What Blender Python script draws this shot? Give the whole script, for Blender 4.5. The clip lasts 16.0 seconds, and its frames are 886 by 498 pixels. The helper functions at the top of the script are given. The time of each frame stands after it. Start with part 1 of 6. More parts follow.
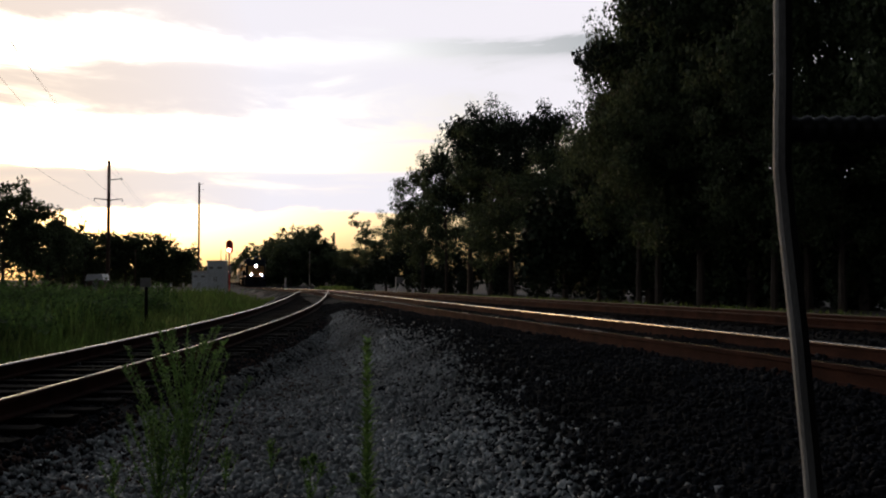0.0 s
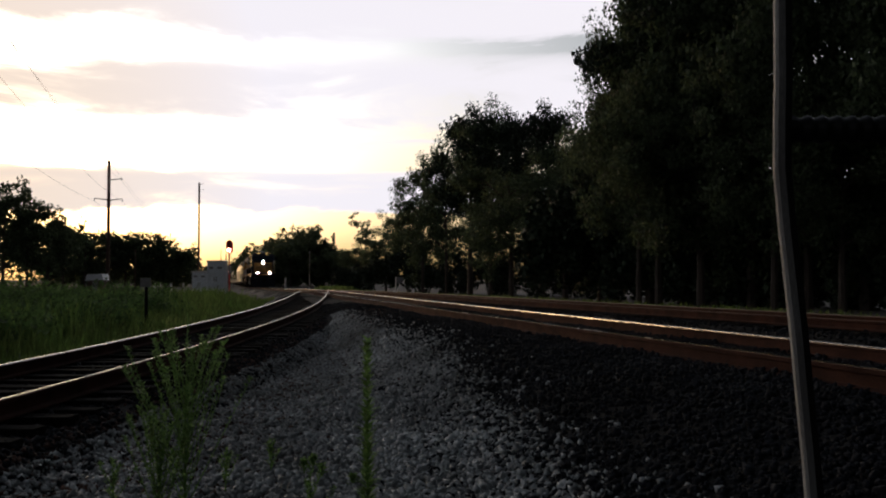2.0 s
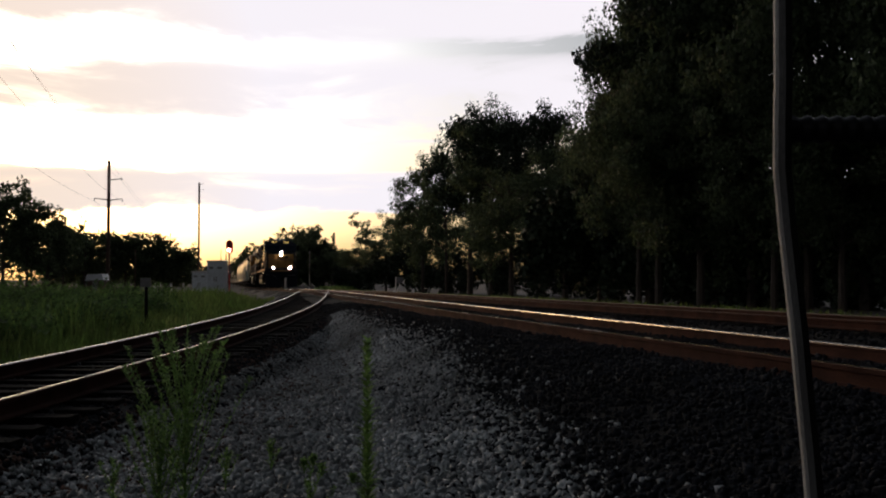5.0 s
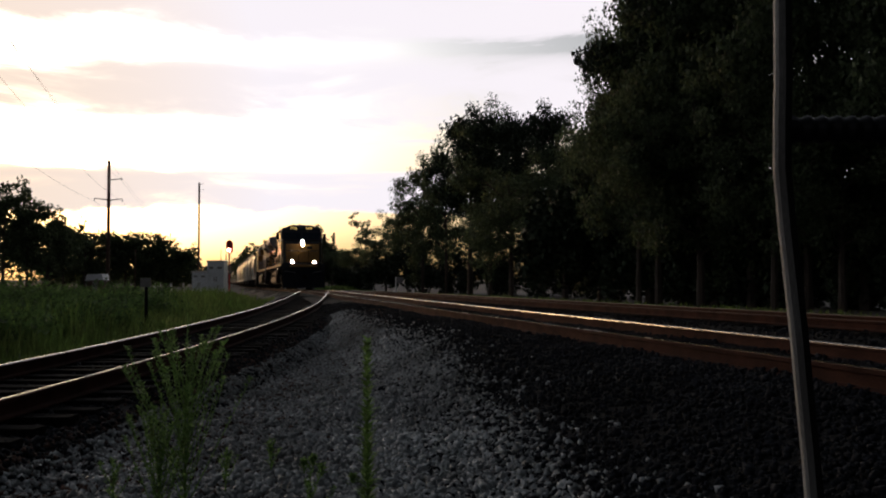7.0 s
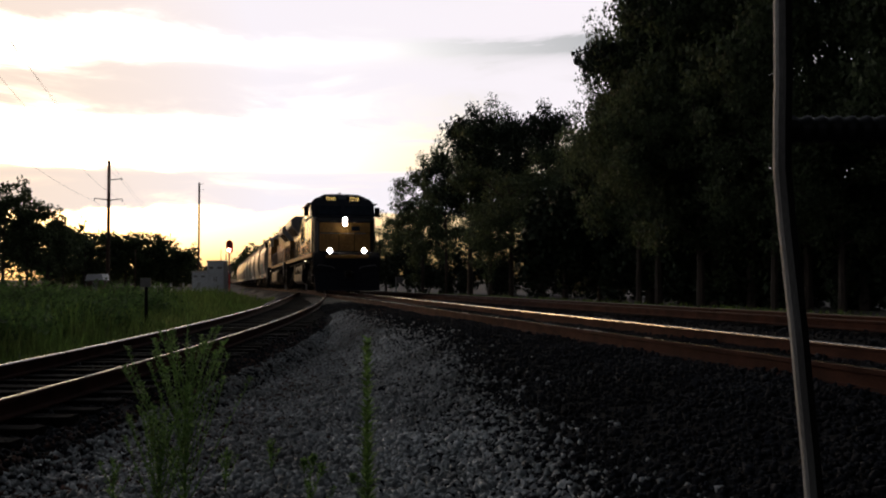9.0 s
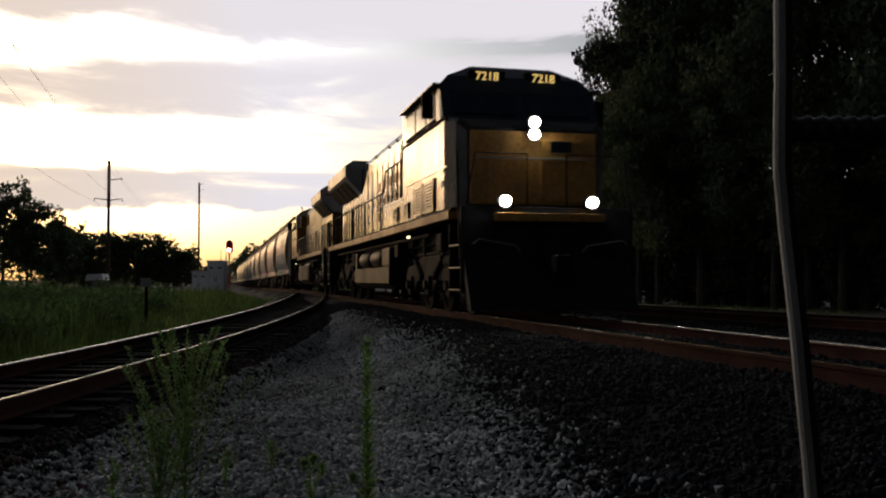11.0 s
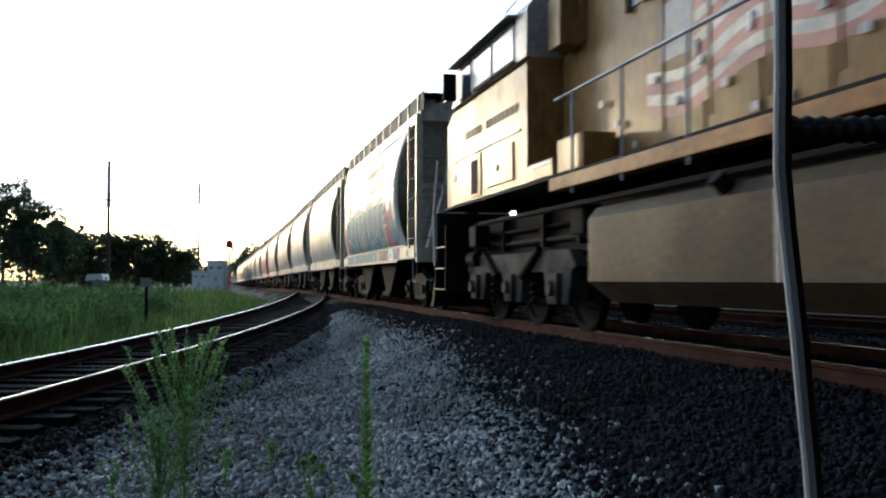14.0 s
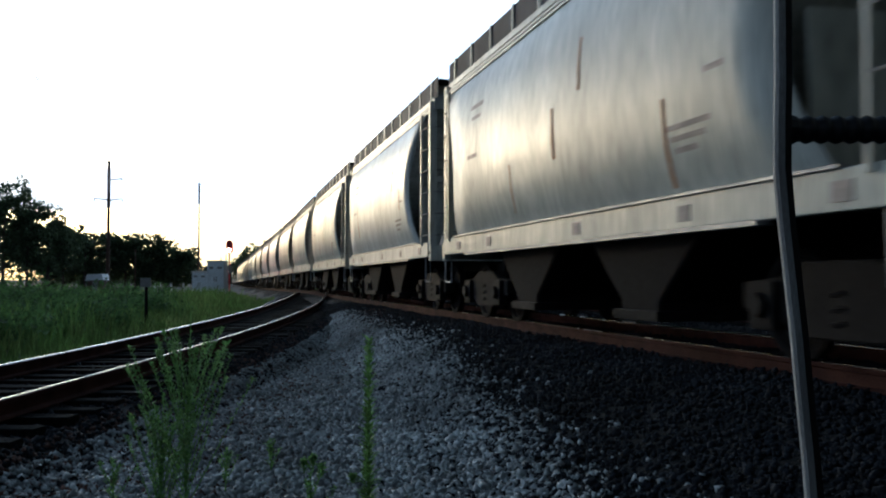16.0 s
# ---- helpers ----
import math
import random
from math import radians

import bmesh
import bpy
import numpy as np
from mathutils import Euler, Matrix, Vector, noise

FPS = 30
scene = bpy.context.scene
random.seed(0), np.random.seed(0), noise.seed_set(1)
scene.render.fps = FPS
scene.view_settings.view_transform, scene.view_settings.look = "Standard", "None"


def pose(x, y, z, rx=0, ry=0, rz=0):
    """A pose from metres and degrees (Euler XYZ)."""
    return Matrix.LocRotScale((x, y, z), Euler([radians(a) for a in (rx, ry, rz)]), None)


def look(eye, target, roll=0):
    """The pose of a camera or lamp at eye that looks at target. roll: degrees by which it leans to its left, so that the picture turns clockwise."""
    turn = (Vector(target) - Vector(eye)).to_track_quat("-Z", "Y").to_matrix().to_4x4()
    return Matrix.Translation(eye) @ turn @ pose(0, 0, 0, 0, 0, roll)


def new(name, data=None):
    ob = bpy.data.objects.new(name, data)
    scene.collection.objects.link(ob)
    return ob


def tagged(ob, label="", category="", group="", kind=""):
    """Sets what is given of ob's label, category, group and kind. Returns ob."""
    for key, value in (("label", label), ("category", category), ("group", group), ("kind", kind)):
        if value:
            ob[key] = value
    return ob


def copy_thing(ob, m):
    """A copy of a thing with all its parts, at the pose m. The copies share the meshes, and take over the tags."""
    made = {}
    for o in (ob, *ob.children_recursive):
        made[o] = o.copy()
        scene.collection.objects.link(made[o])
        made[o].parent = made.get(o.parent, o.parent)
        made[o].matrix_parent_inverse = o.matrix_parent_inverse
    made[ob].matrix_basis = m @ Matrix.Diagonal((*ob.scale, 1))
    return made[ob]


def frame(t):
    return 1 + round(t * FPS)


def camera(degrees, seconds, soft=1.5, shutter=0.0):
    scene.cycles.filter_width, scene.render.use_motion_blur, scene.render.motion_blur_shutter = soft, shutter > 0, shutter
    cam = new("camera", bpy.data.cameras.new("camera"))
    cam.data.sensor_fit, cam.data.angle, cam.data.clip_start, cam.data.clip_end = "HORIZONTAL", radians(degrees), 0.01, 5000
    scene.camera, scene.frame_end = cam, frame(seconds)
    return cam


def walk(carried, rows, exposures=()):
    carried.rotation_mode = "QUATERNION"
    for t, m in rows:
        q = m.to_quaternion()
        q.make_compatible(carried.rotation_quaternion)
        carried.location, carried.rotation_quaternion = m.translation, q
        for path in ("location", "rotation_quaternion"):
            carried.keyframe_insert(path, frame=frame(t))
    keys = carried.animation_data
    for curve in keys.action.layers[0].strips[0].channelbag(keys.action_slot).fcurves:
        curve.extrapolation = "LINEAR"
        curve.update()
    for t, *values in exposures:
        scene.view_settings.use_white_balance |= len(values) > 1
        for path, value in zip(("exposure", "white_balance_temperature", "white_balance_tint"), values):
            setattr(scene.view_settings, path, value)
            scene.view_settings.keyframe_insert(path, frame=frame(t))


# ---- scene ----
cam = camera(50.83, 16.0, soft=2.05, shutter=0.25)
EYE = (0.0, 0.0, 0.64)
walk(cam, [(0, pose(*EYE, 91.88, 0, 0)), (16, pose(*EYE, 91.88, 0, 0))],
     exposures=[(0, -0.05, 6150, 8), (9.2, 0.0, 6300, 10), (11.2, -0.25, 6200, 8), (11.5, -0.1, 5800, 6), (11.9, 0.6, 5300, 2), (12.4, 1.4, 4950, -1), (14.6, 1.65, 4700, -3), (16, 0.9, 4600, -4)])

# ---------------------------------------------------------------- sky and sun
SUN_AZ, SUN_EL = radians(-32), radians(7)
world = bpy.data.worlds.new("evening_sky")
scene.world = world
world.use_nodes = True
wn, wl = world.node_tree.nodes, world.node_tree.links
wn.clear()


def wnode(kind, **kw):
    n = wn.new(kind)
    for k, v in kw.items():
        n.inputs[k].default_value = v
    return n


w_out, w_bg = wn.new("ShaderNodeOutputWorld"), wn.new("ShaderNodeBackground")
w_sky = wn.new("ShaderNodeTexSky")
w_sky.sky_type, w_sky.sun_disc = "NISHITA", False
w_sky.sun_elevation, w_sky.sun_rotation = SUN_EL, SUN_AZ % (2 * math.pi)
w_sky.air_density, w_sky.dust_density, w_sky.ozone_density = 1.0, 4.0, 1.0
w_co = wn.new("ShaderNodeTexCoord")
# flat cloud layers: a long low bank, broken patches above it, stretched along the horizon
w_map = wn.new("ShaderNodeMapping")
w_map.inputs["Scale"].default_value = (3.0, 3.0, 14.0)
w_map.inputs["Location"].default_value = (0.3, 1.9, 0.55)
w_noise = wnode("ShaderNodeTexNoise", Scale=1.7, Detail=9.0, Roughness=0.6, Distortion=0.5)
w_sep, w_high = wn.new("ShaderNodeSeparateXYZ"), wn.new("ShaderNodeValToRGB")
w_el = wnode("ShaderNodeMath")
w_el.operation = "MULTIPLY_ADD"
w_el.inputs[1].default_value, w_el.inputs[2].default_value = 0.05, -0.025
w_sum, w_thick, w_ramp = wn.new("ShaderNodeMath"), wn.new("ShaderNodeMath"), wn.new("ShaderNodeValToRGB")
w_sum.operation, w_thick.operation = "ADD", "MULTIPLY"
stops = w_high.color_ramp.elements
stops[0].position, stops[0].color = 0.0, (0.1, 0.1, 0.1, 1)
stops[1].position, stops[1].color = 1.0, (0.1, 0.1, 0.1, 1)
for at_, v_ in ((0.066, 0.15), (0.076, 0.95), (0.108, 0.9), (0.118, 0.3), (0.15, 0.42), (0.17, 0.74), (0.215, 0.8), (0.24, 0.45), (0.27, 0.85), (0.38, 0.85), (0.5, 0.1)):
    e_ = stops.new(at_)
    e_.color = (v_, v_, v_, 1)
w_ramp.color_ramp.elements[0].position, w_ramp.color_ramp.elements[1].position = 0.24, 0.5
wl.new(w_co.outputs["Generated"], w_sep.inputs["Vector"])
wl.new(w_noise.outputs["Fac"], w_el.inputs[0])
wl.new(w_sep.outputs["Z"], w_sum.inputs[0])
wl.new(w_el.outputs["Value"], w_sum.inputs[1])
wl.new(w_sum.outputs["Value"], w_high.inputs["Fac"])
wl.new(w_high.outputs["Color"], w_thick.inputs[0])
wl.new(w_noise.outputs["Fac"], w_thick.inputs[1])
wl.new(w_thick.outputs["Value"], w_ramp.inputs["Fac"])
# hazy, almost white air: most of the sky's colour is washed out, clouds are a little darker and bluer
w_bw, w_haze, w_cloud = wn.new("ShaderNodeRGBToBW"), wn.new("ShaderNodeMix"), wn.new("ShaderNodeMix")
w_gam = wnode("ShaderNodeGamma", Gamma=1.15)
w_haze.data_type = w_cloud.data_type = "RGBA"
w_veil = wnode("ShaderNodeMapRange", **{"From Min": 0.05, "From Max": 0.22, "To Min": 0.68, "To Max": 0.8})
wl.new(w_sep.outputs["Z"], w_veil.inputs["Value"])
wl.new(w_veil.outputs["Result"], w_haze.inputs["Factor"])
w_cloud.inputs["B"].default_value = (7.6, 7.0, 7.2, 1)
wl.new(w_co.outputs["Generated"], w_map.inputs["Vector"])
wl.new(w_map.outputs["Vector"], w_noise.inputs["Vector"])
wl.new(w_sky.outputs["Color"], w_gam.inputs["Color"])
wl.new(w_gam.outputs["Color"], w_bw.inputs["Color"])
wl.new(w_gam.outputs["Color"], w_haze.inputs["A"])
w_tint, w_air = wn.new("ShaderNodeMix"), wn.new("ShaderNodeMix")
w_tint.data_type = w_air.data_type = "RGBA"
w_air.blend_type = "MULTIPLY"
w_air.inputs["Factor"].default_value = 1.0
w_tint.inputs["A"].default_value, w_tint.inputs["B"].default_value = (1.0, 0.76, 0.40, 1), (1.0, 0.99, 1.03, 1)
w_rise = wnode("ShaderNodeMapRange", **{"From Min": 0.02, "From Max": 0.24})
wl.new(w_sep.outputs["Z"], w_rise.inputs["Value"])
wl.new(w_rise.outputs["Result"], w_tint.inputs["Factor"])
wl.new(w_bw.outputs["Val"], w_air.inputs["A"])
wl.new(w_tint.outputs["Result"], w_air.inputs["B"])
wl.new(w_air.outputs["Result"], w_haze.inputs["B"])
w_inv, w_pow, w_dens = wn.new("ShaderNodeMath"), wn.new("ShaderNodeMath"), wn.new("ShaderNodeMath")
w_inv.operation = w_dens.operation = "SUBTRACT"
w_pow.operation = "POWER"
w_inv.inputs[0].default_value = w_dens.inputs[0].default_value = 1.0
w_pow.inputs[1].default_value = 4.0
wl.new(w_ramp.outputs["Color"], w_inv.inputs[1])
wl.new(w_inv.outputs["Value"], w_pow.inputs[0])
wl.new(w_pow.outputs["Value"], w_dens.inputs[1])
wl.new(w_dens.outputs["Value"], w_cloud.inputs["Factor"])
wl.new(w_haze.outputs["Result"], w_cloud.inputs["A"])
# added mask: dims the sky by angle from the sun, keeping the ground dark
w_dot, w_dim_mask, w_dimmed = (wn.new(k) for k in ("ShaderNodeVectorMath", "ShaderNodeMapRange", "ShaderNodeMix"))
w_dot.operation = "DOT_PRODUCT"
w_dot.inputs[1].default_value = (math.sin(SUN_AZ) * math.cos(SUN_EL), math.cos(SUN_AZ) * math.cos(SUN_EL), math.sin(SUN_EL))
w_dim_mask.interpolation_type = "SMOOTHSTEP"
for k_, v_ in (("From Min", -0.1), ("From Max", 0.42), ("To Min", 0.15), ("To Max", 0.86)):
    w_dim_mask.inputs[k_].default_value = v_
w_dimmed.data_type, w_dimmed.blend_type = "RGBA", "MULTIPLY"
w_dimmed.inputs["Factor"].default_value = 1.0
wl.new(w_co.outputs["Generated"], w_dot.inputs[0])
wl.new(w_dot.outputs["Value"], w_dim_mask.inputs["Value"])
wl.new(w_cloud.outputs["Result"], w_dimmed.inputs["A"])
wl.new(w_dim_mask.outputs["Result"], w_dimmed.inputs["B"])
w_near, w_warm = wnode("ShaderNodeMapRange", **{"From Min": 0.93, "From Max": 0.995}), wn.new("ShaderNodeMix")
w_warm.data_type, w_warm.blend_type = "RGBA", "MULTIPLY"
w_warm.inputs["B"].default_value = (1.0, 0.86, 0.66, 1)
wl.new(w_dot.outputs["Value"], w_near.inputs["Value"])
wl.new(w_near.outputs["Result"], w_warm.inputs["Factor"])
wl.new(w_dimmed.outputs["Result"], w_warm.inputs["A"])
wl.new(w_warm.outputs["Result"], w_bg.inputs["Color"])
w_bg.inputs["Strength"].default_value = 0.15
wl.new(w_bg.outputs["Background"], w_out.inputs["Surface"])

sun = new("sun", bpy.data.lights.new("sun", "SUN"))
sun.data.energy, sun.data.angle, sun.data.color = 0.35, radians(2), (1.0, 0.58, 0.26)
SUN_DIR = Vector((math.sin(SUN_AZ) * math.cos(SUN_EL), math.cos(SUN_AZ) * math.cos(SUN_EL), math.sin(SUN_EL)))
sun.matrix_basis = look(SUN_DIR * 300, (0, 0, 0))


# ---------------------------------------------------------------- materials
def material(name, colour, rough=0.6, metal=0.0, second=None, scale=4.0, fine=40.0, bump=0.0, spread=0.35,
             coords="Object", emit=0.0, per="", stretch=(1, 1, 1), coat=0.0, bump_scale=None, spec=0.5, thin=0.0):
    """Two scales of colour variation (stains and grain), fine relief, and variation from piece to piece."""
    m = bpy.data.materials.new(name)
    m.use_nodes = True
    nt = m.node_tree
    n, l = nt.nodes, nt.links
    b = n["Principled BSDF"]
    b.inputs["Roughness"].default_value = rough
    b.inputs["Metallic"].default_value = metal
    b.inputs["Coat Weight"].default_value = coat
    b.inputs["Specular IOR Level"].default_value = spec
    if emit:
        b.inputs["Emission Color"].default_value = (*colour, 1)
        b.inputs["Emission Strength"].default_value = emit
        b.inputs["Base Color"].default_value = (*colour, 1)
        return m
    second = second or tuple(c * 0.6 for c in colour)
    tc, mp = n.new("ShaderNodeTexCoord"), n.new("ShaderNodeMapping")
    mp.inputs["Scale"].default_value = stretch
    l.new(tc.outputs[coords], mp.inputs["Vector"])
    big, small = n.new("ShaderNodeTexNoise"), n.new("ShaderNodeTexNoise")
    big.inputs["Scale"].default_value, big.inputs["Detail"].default_value = scale, 5
    small.inputs["Scale"].default_value, small.inputs["Detail"].default_value = fine, 4
    for t in (big, small):
        l.new(mp.outputs["Vector"], t.inputs["Vector"])
    ramp = n.new("ShaderNodeMapRange")
    ramp.inputs["From Min"].default_value, ramp.inputs["From Max"].default_value = 0.5 - spread / 2, 0.5 + spread / 2
    l.new(big.outputs["Fac"], ramp.inputs["Value"])
    mix = n.new("ShaderNodeMix")
    mix.data_type = "RGBA"
    mix.inputs["A"].default_value, mix.inputs["B"].default_value = (*colour, 1), (*second, 1)
    l.new(ramp.outputs["Result"], mix.inputs["Factor"])
    val = n.new("ShaderNodeMapRange")
    val.inputs["From Min"].default_value, val.inputs["From Max"].default_value = 0.3, 0.7
    val.inputs["To Min"].default_value, val.inputs["To Max"].default_value = 0.72, 1.25
    l.new(small.outputs["Fac"], val.inputs["Value"])
    hsv = n.new("ShaderNodeHueSaturation")
    l.new(mix.outputs["Result"], hsv.inputs["Color"])
    if per:
        src = n.new("ShaderNodeObjectInfo") if per == "object" else n.new("ShaderNodeNewGeometry")
        out = src.outputs["Random"] if per == "object" else src.outputs["Random Per Island"]
        pr = n.new("ShaderNodeMapRange")
        pr.inputs["To Min"].default_value, pr.inputs["To Max"].default_value = 0.55, 1.45
        l.new(out, pr.inputs["Value"])
        mul = n.new("ShaderNodeMath")
        mul.operation = "MULTIPLY"
        l.new(val.outputs["Result"], mul.inputs[0])
        l.new(pr.outputs["Result"], mul.inputs[1])
        l.new(mul.outputs["Value"], hsv.inputs["Value"])
    else:
        l.new(val.outputs["Result"], hsv.inputs["Value"])
    l.new(hsv.outputs["Color"], b.inputs["Base Color"])
    rr = n.new("ShaderNodeMapRange")
    rr.inputs["To Min"].default_value, rr.inputs["To Max"].default_value = max(0.03, rough - 0.12), min(1, rough + 0.14)
    l.new(big.outputs["Fac"], rr.inputs["Value"])
    l.new(rr.outputs["Result"], b.inputs["Roughness"])
    if thin:
        tr = n.new("ShaderNodeBsdfTranslucent")
        br = n.new("ShaderNodeHueSaturation")
        br.inputs["Value"].default_value = 1.6
        ms = n.new("ShaderNodeMixShader")
        ms.inputs["Fac"].default_value = thin
        l.new(hsv.outputs["Color"], br.inputs["Color"])
        l.new(br.outputs["Color"], tr.inputs["Color"])
        l.new(b.outputs["BSDF"], ms.inputs[1])
        l.new(tr.outputs["BSDF"], ms.inputs[2])
        l.new(ms.outputs["Shader"], n["Material Output"].inputs["Surface"])
    if bump:
        bp = n.new("ShaderNodeBump")
        bp.inputs["Strength"].default_value, bp.inputs["Distance"].default_value = 0.9, bump
        src = small
        if bump_scale:
            src = n.new("ShaderNodeTexNoise")
            src.inputs["Scale"].default_value, src.inputs["Detail"].default_value = bump_scale, 2
            l.new(tc.outputs[coords], src.inputs["Vector"])
        l.new(src.outputs["Fac"], bp.inputs["Height"])
        l.new(bp.outputs["Normal"], b.inputs["Normal"])
    return m


